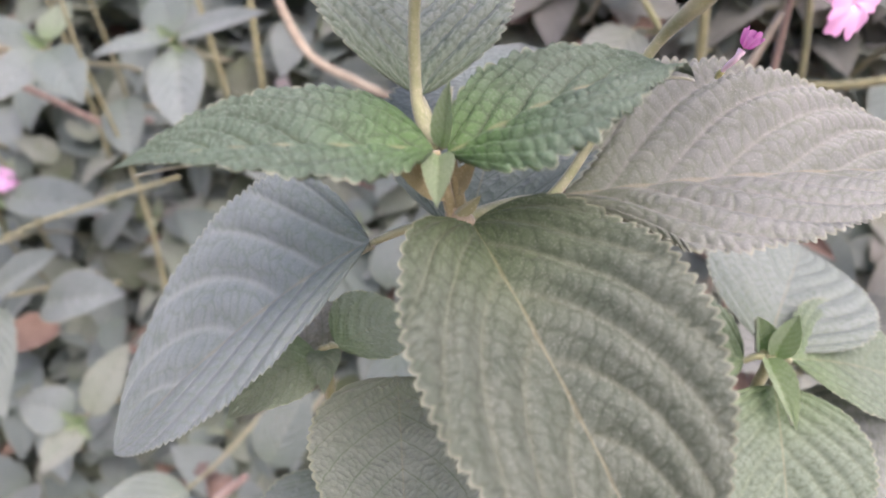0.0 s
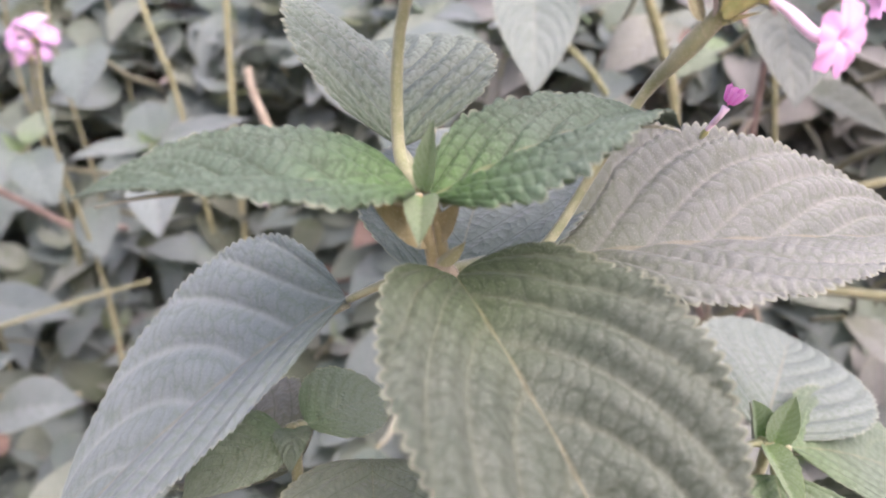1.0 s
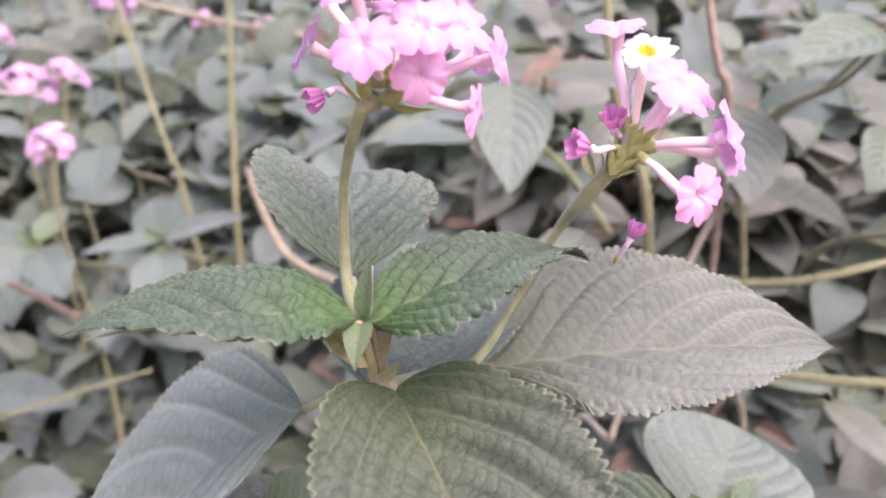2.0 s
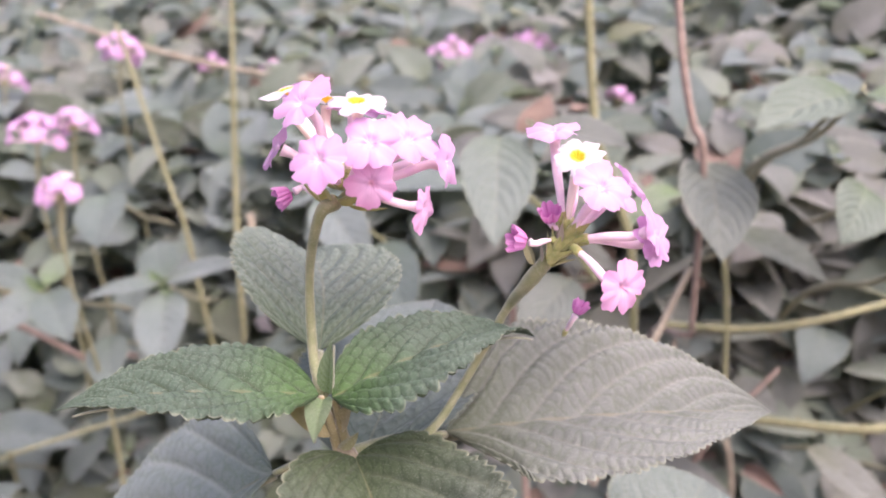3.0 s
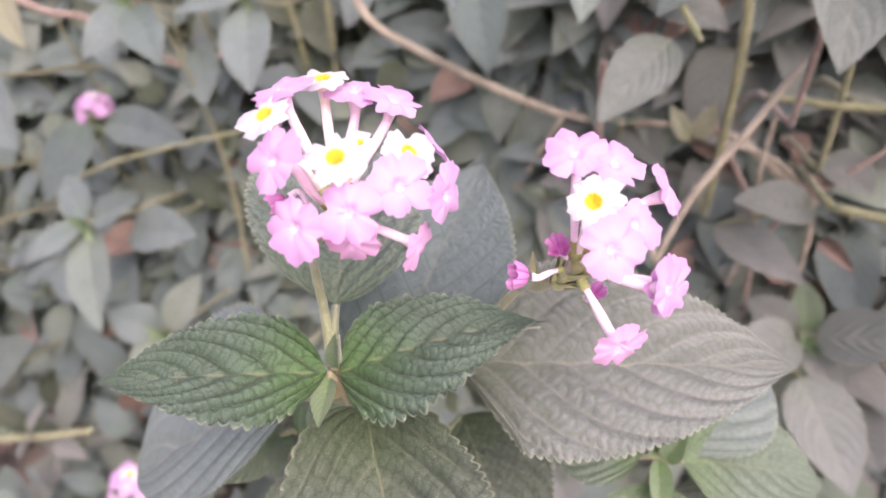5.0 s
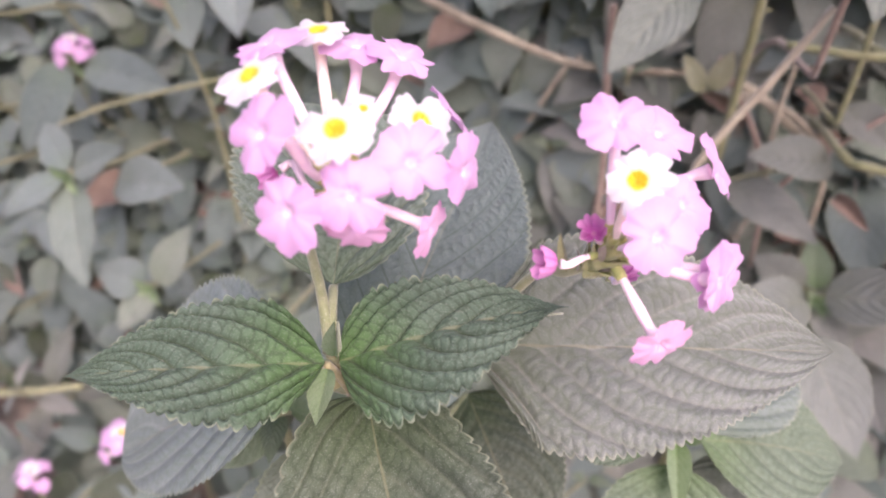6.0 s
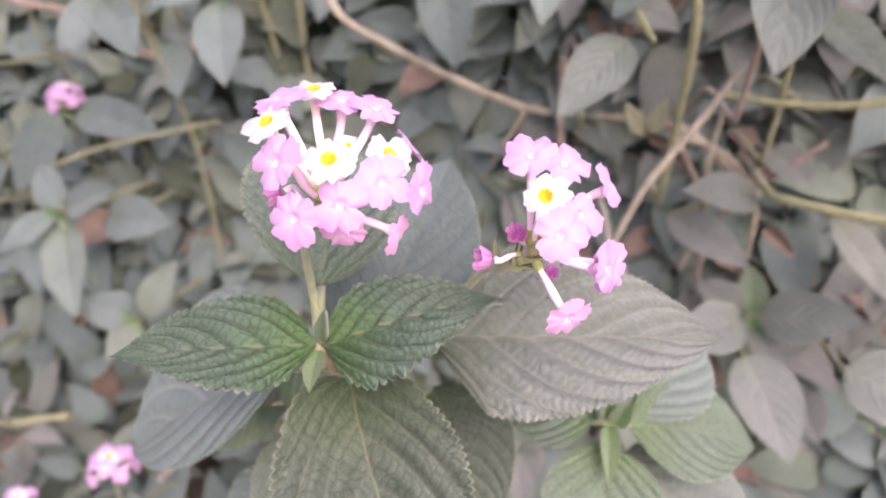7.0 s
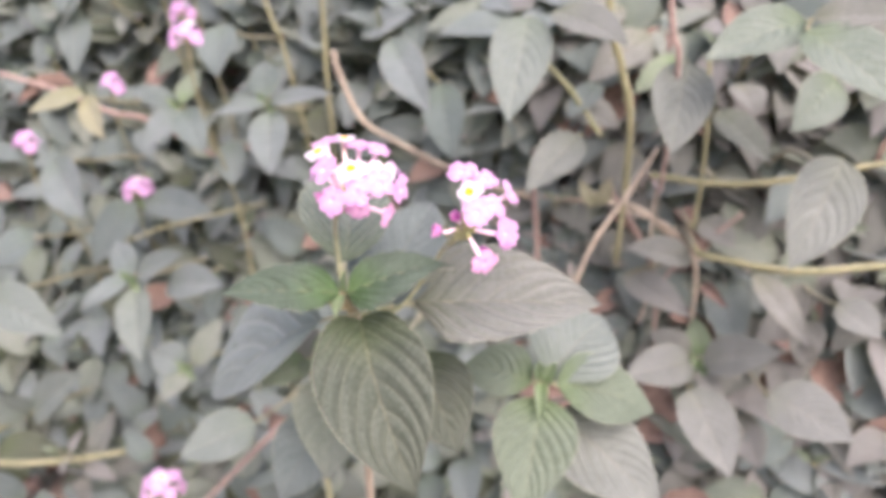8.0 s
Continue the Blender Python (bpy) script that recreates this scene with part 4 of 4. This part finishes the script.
hedge_shoot(21, [("D", (0.1257, 0.4200, 0.5001), (0.0952, 0.3800, 0.4701), 0.032)])
# pale again in place of haze, as is the shoot two lines on
hedge_shoot(21, [("P", (0.1133, 0.4500, 0.5146), (0.1538, 0.4300, 0.5039), 0.029)])
hedge_shoot(21, [("B", (-0.0686, 0.5600, 0.5289), (-0.0167, 0.5500, 0.5529), 0.030)])
hedge_shoot(21, [("P", (0.1666, 0.4800, 0.5604), (0.1275, 0.4500, 0.5280), 0.034)])
hedge_shoot(21, [("P", (0.2282, 0.4500, 0.5367), (0.2364, 0.4200, 0.5245), 0.025)])
hedge_shoot(21, [("F", (0.1869, 0.4500, 0.5504), (0.1576, 0.4300, 0.5286), 0.023)])
hedge_shoot(21, [("P", (0.1454, 0.4600, 0.5792), (0.1082, 0.4400, 0.5624), 0.028)])
hedge_shoot(21, [("G", (0.2741, 0.4100, 0.5539), (0.2479, 0.3800, 0.5267), 0.032)])
hedge_shoot(21, [("Y", (0.1452, 0.4000, 0.4597), (0.1499, 0.4000, 0.4795), 0.011),
                ("Y", (0.1409, 0.4000, 0.4579), (0.1287, 0.4000, 0.4759), 0.010)])
hedge_shoot(14, [("B", (0.0244, 0.3000, 0.3915), (0.0145, 0.2700, 0.3600), 0.021)])

# ---------------------------------------------------------------- twigs and stems in the hedge
def add_twig(seed, what, mat, r, thorns, pts):
    low = min(pts, key=lambda q: q[2])
    foot = np.array((low[0], low[1] + 0.30, 0.0))
    ob = root("branch", foot, what + " among the hedge leaves", "branch")
    add_stem(ob, foot, pts, [r * 0.85, r, r, r * 0.8], mat, thorns=thorns, seed=seed, n=36, sides=9, wobble=0.07)
    add_stem(ob, foot, [foot, (low[0] + 0.01, low[1] + 0.26, low[2] * 0.6), (low[0], low[1] + 0.10, low[2] - 0.03), low], [r * 1.2, r, r * 0.85], mat, n=14, sides=8)


add_twig(0, "brown bare branch", STEM_WOOD, 0.0027, 0, [(-0.0746, 0.5000, 0.5257), (-0.0703, 0.5000, 0.5079), (-0.0516, 0.5000, 0.4719), (-0.0225, 0.5000, 0.4553), (0.0264, 0.5000, 0.4356), (0.0848, 0.5000, 0.4194), (0.1496, 0.5000, 0.4220)])
add_twig(1, "brown bare branch", STEM_WOOD, 0.0026, 0, [(0.1474, 0.4600, 0.4382), (0.1775, 0.4600, 0.4348), (0.2061, 0.4600, 0.4146), (0.2302, 0.4600, 0.3983)])
add_twig(2, "brown side twig", STEM_WOOD, 0.0020, 0, [(0.0777, 0.5000, 0.4186), (0.0590, 0.5000, 0.3767), (0.0480, 0.5000, 0.3530)])
add_twig(3, "pale brown twig", STEM_WOOD, 0.0018, 0, [(0.1713, 0.3600, 0.5166), (0.1581, 0.3600, 0.4843), (0.1422, 0.3600, 0.4493), (0.1325, 0.3600, 0.4103)])
add_twig(4, "green thorny stem", STEM_OLIVE, 0.0022, 16, [(0.1765, 0.4200, 0.4770), (0.2216, 0.4200, 0.4759), (0.2603, 0.4200, 0.4823), (0.33, 0.43, 0.50)])
add_twig(5, "green thorny stem", STEM_OLIVE, 0.0026, 16, [(0.2134, 0.3900, 0.4359), (0.2698, 0.3800, 0.4362), (0.3235, 0.3800, 0.4478), (0.40, 0.39, 0.46)])
add_twig(6, "thick olive thorny stem", STEM_OLIVE, 0.0027, 18, [(0.1270, 0.4200, 0.6600), (0.1349, 0.4200, 0.5825), (0.1470, 0.4200, 0.5480), (0.1586, 0.4200, 0.5074), (0.165, 0.43, 0.40)])
add_twig(7, "brown upright stem", STEM_RED, 0.0018, 0, [(0.150, 0.3600, 0.700), (0.1622, 0.3600, 0.6107), (0.1686, 0.3600, 0.5816), (0.1743, 0.3600, 0.5634), (0.18, 0.38, 0.48)])
add_twig(8, "olive upright stem", STEM_OLIVE, 0.0022, 10, [(-0.106, 0.56, 0.70), (-0.1040, 0.5600, 0.5733), (-0.1026, 0.5600, 0.5264), (-0.1009, 0.5600, 0.4815), (-0.095, 0.57, 0.36)])
add_twig(9, "olive upright stem", STEM_OLIVE, 0.0018, 8, [(-0.20, 0.58, 0.66), (-0.1511, 0.5600, 0.5374), (-0.1421, 0.5600, 0.5136), (-0.12, 0.57, 0.40)])
add_twig(10, "reddish bare branch", STEM_RED, 0.0026, 0, [(-0.3854, 0.5000, 0.4814), (-0.3320, 0.5000, 0.4709), (-0.2800, 0.5000, 0.4552), (-0.2479, 0.5000, 0.4521), (-0.19, 0.51, 0.42)])
add_twig(11, "yellow-brown lying stem", STEM_OLIVE, 0.0030, 0, [(-0.42, 0.36, 0.15), (-0.3447, 0.3600, 0.1606), (-0.2845, 0.3600, 0.1768), (-0.2260, 0.3600, 0.1988)])
add_twig(12, "reddish dry twig", STEM_RED, 0.0026, 0, [(0.2230, 0.4200, 0.33), (0.2192, 0.4200, 0.2964), (0.2138, 0.4200, 0.2493), (0.20, 0.41, 0.17)])
add_twig(13, "brown twig", STEM_WOOD, 0.0018, 0, [(0.1633, 0.4400, 0.4415), (0.1973, 0.4400, 0.4321), (0.2229, 0.4400, 0.4027), (0.23, 0.44, 0.34)])
add_twig(14, "thin green stem", STEM_OLIVE, 0.0016, 6, [(0.2120, 0.4200, 0.44), (0.2111, 0.4200, 0.4726), (0.2079, 0.4200, 0.5084), (0.20, 0.42, 0.56)])
add_twig(15, "yellow-green stem", STEM_GREEN, 0.0018, 0, [(0.085, 0.4200, 0.575), (0.0955, 0.4200, 0.5512), (0.1164, 0.4200, 0.5305), (0.14, 0.425, 0.50)])
add_twig(16, "reddish dry twig", STEM_RED, 0.0022, 0, [(0.096, 0.4400, 0.48), (0.0984, 0.4400, 0.4474), (0.1051, 0.4400, 0.4012), (0.11, 0.44, 0.34)])
add_twig(17, "reddish dry twig", STEM_RED, 0.0026, 0, [(-0.15, 0.34, 0.17), (-0.1218, 0.3400, 0.2082), (-0.0791, 0.3400, 0.2641), (-0.0597, 0.3400, 0.2845)])
add_twig(18, "thin olive stem", STEM_OLIVE, 0.0011, 0, [(-0.26, 0.46, 0.35), (-0.2154, 0.4600, 0.3708), (-0.1606, 0.4600, 0.3911), (-0.1241, 0.4600, 0.4033)])
add_twig(19, "reddish dry twig", STEM_RED, 0.0017, 0, [(0.150, 0.425, 0.465), (0.178, 0.430, 0.425), (0.196, 0.435, 0.385), (0.205, 0.440, 0.330)])
add_twig(20, "reddish dry twig", STEM_RED, 0.0015, 0, [(0.245, 0.430, 0.452), (0.214, 0.430, 0.415), (0.190, 0.435, 0.372)])
add_twig(21, "pale brown twig", STEM_WOOD, 0.0015, 0, [(0.182, 0.415, 0.470), (0.184, 0.420, 0.435), (0.192, 0.430, 0.395), (0.190, 0.435, 0.350)])
add_twig(22, "brown bare branch", STEM_WOOD, 0.0026, 0, [(-0.36, 0.75, 0.70), (-0.20, 0.72, 0.655), (-0.05, 0.72, 0.632), (0.06, 0.74, 0.615)])

# ---------------------------------------------------------------- dead leaves caught in the twigs, and a tendril
for k, (at, turn, size) in enumerate([((0.2150, 0.4050, 0.2720), 30, 0.050), ((-0.3250, 0.5150, 0.4700), 200, 0.048), ((-0.0850, 0.3480, 0.2550), 110, 0.045), ((0.2290, 0.4280, 0.3930), 300, 0.024),
                                      ((0.2560, 0.3580, 0.2450), 160, 0.042)]):
    at = np.array(at)
    ob = root("dead_leaf", at, "dry curled reddish-brown leaf caught among the stems", "dead leaf", "dead leaves in the hedge")
    g = leaf_geometry((0, 0, 0), (size, 0, -size * 0.35), (0, 0, size * 0.25), size * 0.5, (0, -0.3, 1), fold=(48, 30), curl=-0.3, teeth=9, nu=40, nv=6, relief=0.0006, wave=0.05, seed=k)
    m = np.array(pose(0, 0, 0, 35, 0, turn).to_3x3())
    part("blade", to_mesh("blade", [(g[0] @ m.T, g[1], g[2], 0)], [LITTER]), ob)
a = np.linspace(0, 1, 60)
curl_line = np.stack([-0.035 + 0.030 * a + 0.010 * np.sin(a * 16), 0.70 + 0.006 * np.cos(a * 16), 0.632 - 0.030 * a ** 1.5 + 0.008 * np.cos(a * 16)], 1)
TENDRIL_AT = curl_line[0]
tendril = root("tendril", TENDRIL_AT, "pale yellow-green curled vine tendril on a branch", "tendril")
part("coil", to_mesh("coil", [(*tube_geometry(curl_line - TENDRIL_AT, [0.0008, 0.0007, 0.0005], 7), None, 0)], [STEM_GREEN]), tendril)

# ---------------------------------------------------------------- flower heads in the hedge
FAR_CENTRES = [((-0.2885, 0.5300, 0.3740), 0.019, 9), ((-0.1590, 0.3080, 0.2280), 0.021, 9), ((-0.2397, 0.5400, 0.5810), 0.026, 14), ((-0.215, 0.545, 0.588), 0.020, 10),
               ((-0.1718, 0.4500, 0.5435), 0.018, 8), ((-0.2071, 0.6000, 0.6492), 0.024, 12), ((-0.4514, 0.7500, 0.6627), 0.030, 12), ((-0.3635, 0.7000, 0.6354), 0.022, 9),
               ((0.0453, 0.8200, 0.6840), 0.040, 20), ((0.0900, 0.8250, 0.6900), 0.036, 18), ((0.1288, 0.8200, 0.6943), 0.038, 18), ((-0.2385, 0.9000, 0.6795), 0.022, 8), ((-0.1659, 0.9000, 0.6772), 0.018, 7),
               ((0.2006, 0.7000, 0.6316), 0.016, 6), ((-0.2591, 0.6000, 0.5315), 0.018, 8), ((-0.2911, 0.5200, 0.4797), 0.014, 6), ((-0.3743, 0.5000, 0.4222), 0.014, 6),
               ((-0.2230, 0.2920, 0.1920), 0.015, 7)]
for k, (c, size, count) in enumerate(FAR_CENTRES):
    rng = np.random.default_rng(100 + k)
    c = np.array(c)
    foot = np.array((c[0] + 0.01, c[1] + 0.05, 0.0))
    ob = root("lantana_flower", foot, "pink lantana flower head on a thin stalk in the hedge", "flower", "flower heads of the hedge")
    core = c - (0, 0, size * 0.45)
    add_stem(ob, foot, [foot, (foot[0], foot[1], c[2] * 0.6), core - (0, -0.006, 0.05), core], [0.002, 0.0016, 0.0009, 0.0012], STEM_OLIVE, n=20, sides=6)
    for j in range(count):
        a = 2.4 * j + rng.uniform(-0.3, 0.3)
        e = radians(85 - 85 * (j / max(1, count - 1)) ** 0.8)
        d = np.array((math.cos(a) * math.cos(e), math.sin(a) * math.cos(e), math.sin(e)))
        kind = "white" if j < count * 0.1 and k not in (15, 16) else "pink"
        add_floret(ob, foot, core + d * 0.0015, core + d * size * rng.uniform(0.65, 0.8), d + (0, -0.4, 0.2), 0.0125 * rng.uniform(0.85, 1.1), kind, 300 + 17 * k + j)

# ---------------------------------------------------------------- hedge: the many shoots behind
def unit_leaf(name, material, seed, droop, fold, width):
    g = leaf_geometry((0, 0, 0), (1, 0, -droop), (0, 0, 0.12 + droop * 0.25), width, (0, 0, 1), fold=fold, curl=0.12, teeth=22, nu=46, nv=5, relief=0.012, wave=0.008, seed=seed, depth=0.06)
    rib = tube_geometry(spline([(-0.16, 0, -0.03), (0, 0, -0.012), (0.3, 0, 0.03 - droop * 0.18)], 7), [0.020, 0.016, 0.006], 5)
    return to_mesh(name, [(*g, 0), (*rib, None, 1)], [material, STEM_OLIVE])


SHAPES = [(0.05, (26, 20), 0.46), (0.25, (16, 24), 0.50), (0.45, (32, 28), 0.44), (0.12, (8, 36), 0.48)]
BLADES = {m.name: [unit_leaf("leaf", m, 50 + i, *s) for i, s in enumerate(SHAPES)] for m in (LEAF, LEAF_BLUE, LEAF_SHOOT, LEAF_OLIVE, LEAF_DARK, LEAF_MAUVE)}


def make_shoot(seed, pairs, warm):
    """One leafy tip: crossed pairs of leaves, small and fresh at the top."""
    rng = np.random.default_rng(seed)
    ob = root("lantana_shoot", (0, 0, 0), "dusty grey-green lantana shoot in the hedge", "shoot", HEDGE_GROUP)
    height = 0.022 * pairs
    bend = rng.uniform(-0.02, 0.02, 2)
    line = [(bend[0] * 2, bend[1] * 2, -height - 0.035), (bend[0], bend[1], -height * 0.6), (0, 0, 0)]
    add_stem(ob, (0, 0, 0), line, [0.0026, 0.0018, 0.0009], STEM_OLIVE, n=14, sides=6)
    pts = spline(line, 60)
    for k in range(pairs):
        f = k / max(1, pairs - 1)
        z = -height * f
        at = pts[np.argmin(abs(pts[:, 2] - z))]
        length = (0.014 + 0.040 * min(1.0, f * 1.5)) * rng.uniform(0.85, 1.15)
        mat = LEAF_SHOOT if k == 0 else ((LEAF_MAUVE if warm else LEAF_BLUE) if rng.random() < 0.55 else (LEAF if rng.random() < 0.5 else (LEAF_DARK if rng.random() < 0.7 else LEAF_OLIVE)))
        for s in range(2):
            if k > 1 and rng.random() < 0.10:
                continue
            az = 90 * k + 180 * s + rng.uniform(-22, 22)
            lift = 55 * (1 - f) ** 2 - 14 * f + rng.uniform(-16, 12)
            leaf = part("leaf", BLADES[mat.name][int(rng.integers(0, 4))], ob)
            size = length * rng.uniform(0.85, 1.1)
            turn = pose(0, 0, 0, 0, 0, az) @ pose(0, 0, 0, rng.uniform(-18, 18), -lift, 0)
            leaf.matrix_local = Matrix.Translation(at) @ turn @ Matrix.Translation((size * 0.16, 0, 0)) @ Matrix.Scale(size, 4)
    return ob


def front(x, z):
    """How far back the hedge's face stands."""
    y = 0.52 - 0.26 * max(-0.3, min(0.5, x))
    if z < 0.45:
        y -= (0.45 - z) * 0.45
    if z > 0.56:
        y += (z - 0.56) * 1.9
    return y


MODELS = [make_shoot(70 + i, 4 + i % 3, i > 4) for i in range(8)]
rng = np.random.default_rng(12)
places = []


def scatter(count, xs, zs, layers, gap, taken):
    out, tries = [], 0
    while len(out) < count and tries < 60000:
        tries += 1
        x, z = rng.uniform(*xs), rng.uniform(*zs)
        p = np.array((x, front(x, z) + rng.uniform(*layers), z))
        if all(np.linalg.norm(p - q) > gap for q in taken):
            out.append(p)
            taken.append(p)
    return out


FLOWER_SPOTS = [np.array(c) for c, _, _ in FAR_CENTRES]
near = scatter(190, (-0.50, 0.56), (0.10, 0.72), (0.015, 0.07), 0.060, places)
low = 0
while low < 26:
    p = np.array((rng.uniform(-0.30, 0.40), rng.uniform(0.17, 0.36), rng.uniform(0.13, 0.24)))
    if all(np.linalg.norm(p - q) > 0.055 for q in places):
        places.append(p)
        near.append(p)
        low += 1
near = [p for p in near if all(np.linalg.norm(p - c - (0.01, -0.03, 0.02)) > 0.07 for c in FLOWER_SPOTS)]
for i, p in enumerate(near):
    m = Matrix.Translation(p) @ pose(0, 0, 0, rng.uniform(15, 60), rng.uniform(-22, 22), 0) @ pose(0, 0, 0, 0, 0, rng.uniform(0, 360)) @ Matrix.Scale(rng.uniform(0.85, 1.2), 4)
    if i < len(MODELS):
        MODELS[i].matrix_basis = m
    else:
        copy_thing(MODELS[5 + i % 3 if p[0] > 0.12 and i % 3 else i % len(MODELS)], m).matrix_basis = m


# ---------------------------------------------------------------- the hedge further back, past counting
def leaf_mass():
    rng = np.random.default_rng(5)
    chunks = []
    small = [leaf_geometry((0, 0, 0), (1, 0, -d), (0, 0, 0.15), 0.60, (0, 0, 1), fold=(14, 14), teeth=8, nu=14, nv=3, relief=0.0, seed=i, depth=0.05) for i, d in enumerate((0.05, 0.3, 0.5))]

    def add(p, size, dead=0.0):
        if any(abs(p[0] - c[0]) < 0.034 and -0.03 < p[2] - c[2] < 0.03 and c[1] - 0.25 < p[1] < c[1] + 0.03 for c in FLOWER_SPOTS):
            return
        g, f, uv = small[int(rng.integers(0, 3))]
        m = np.array((pose(0, 0, 0, rng.uniform(10, 65), 0, 0) @ pose(0, 0, 0, rng.uniform(-25, 25), rng.uniform(-35, 30), rng.uniform(0, 360))).to_3x3())
        r = rng.random()
        # beyond y 0.72 paler leaves are mixed in as painted haze
        chunks.append((g @ m.T * size + p, f, uv, 3 if rng.random() < dead else ((0 if r < 0.45 else (1 if r < 0.65 else 4)) if p[1] > 0.72 else (0 if r < 0.6 else (1 if r < 0.85 else 2)) if p[0] < 0.08 or r < 0.35 else (5 if r < 0.8 else 1))))

    for _ in range(9400):
        y = rng.uniform(0.72, 2.5)
        x = rng.uniform(-0.9, 0.95) * (0.5 + 0.65 * y) if rng.random() < 0.62 else rng.uniform(-1.9, 2.0)
        top = 0.64 + (y - 0.72) * 0.50
        z = top + 0.10 * noise.noise((x * 5, y * 5, 0)) - abs(rng.normal(0, 0.10)) if rng.random() < 0.8 else rng.uniform(0.05, max(0.1, top))
        add((x, y, z), rng.uniform(0.03, 0.06))
    for _ in range(5600):
        x, z = rng.uniform(-0.60, 0.68), rng.uniform(0.03, 0.80)
        back = abs(rng.normal(0, 0.07))
        add((x, front(x, z) + 0.045 + back, z), rng.uniform(0.035, 0.06), 0.08 if back > 0.04 else 0.02)
    for _ in range(2200):
        x, z = rng.uniform(-0.55, 0.62), rng.uniform(0.08, 0.78)
        add((x, front(x, z) + 0.03 + abs(rng.normal(0, 0.03)), z), rng.uniform(0.035, 0.055), 0.03)
    for _ in range(1500):
        x, z = rng.uniform(0.02, 0.42), rng.uniform(0.28, 0.62)
        add((x, front(x, z) + 0.035 + abs(rng.normal(0, 0.05)), z), rng.uniform(0.035, 0.06), 0.05)
    for _ in range(160):
        x, z = rng.uniform(0.08, 0.32), rng.uniform(0.26, 0.46)
        add((x, front(x, z) + rng.uniform(0.03, 0.08), z), rng.uniform(0.02, 0.035), 0.75)
    for _ in range(2200):
        x = rng.choice([-1, 1]) * rng.uniform(0.5, 1.9)
        z = rng.uniform(0.03, 0.75)
        add((x, front(x, z) + 0.06 + abs(rng.normal(0, 0.08)), z), rng.uniform(0.035, 0.06))
    for _ in range(1600):
        add((rng.uniform(-0.4, 1.9), rng.uniform(1.1, 2.5), rng.uniform(0.5, 1.5)), rng.uniform(0.05, 0.08))
    for _ in range(500):
        add((rng.uniform(0.25, 0.75), rng.uniform(0.74, 1.15), rng.uniform(0.55, 0.78)), rng.uniform(0.04, 0.06))
    for _ in range(420):
        add((rng.uniform(-0.40, 0.50), rng.uniform(0.12, 0.45), rng.uniform(0.05, 0.17)), rng.uniform(0.035, 0.055))
    ob = new("hedge_foliage", to_mesh("hedge_foliage", chunks, [LEAF_BLUE, LEAF, LEAF_OLIVE, LITTER, LEAF_PALE, LEAF_MAUVE]))
    tagged(ob, "dense grey-green lantana foliage further back", "foliage", kind="stuff")


leaf_mass()


def litter():
    rng = np.random.default_rng(8)
    g = leaf_geometry((0, 0, 0), (1, 0, 0), (0, 0, 0.12), 0.55, (0, 0, 1), fold=(10, 30), teeth=5, nu=12, nv=3, relief=0.0, wave=0.05, seed=2)
    chunks = []
    for _ in range(900):
        m = np.array((pose(0, 0, 0, 0, 0, rng.uniform(0, 360)) @ pose(0, 0, 0, rng.uniform(-25, 25), rng.uniform(-20, 20), 0)).to_3x3())
        chunks.append((g[0] @ m.T * rng.uniform(0.025, 0.055) + (rng.uniform(-0.7, 0.8), rng.uniform(0.0, 1.2), rng.uniform(0.012, 0.03)), g[1], g[2], 0))
    tagged(new("leaf_litter", to_mesh("leaf_litter", chunks, [LITTER])), "dry brown fallen leaves on the soil", "leaf litter", kind="stuff")


litter()
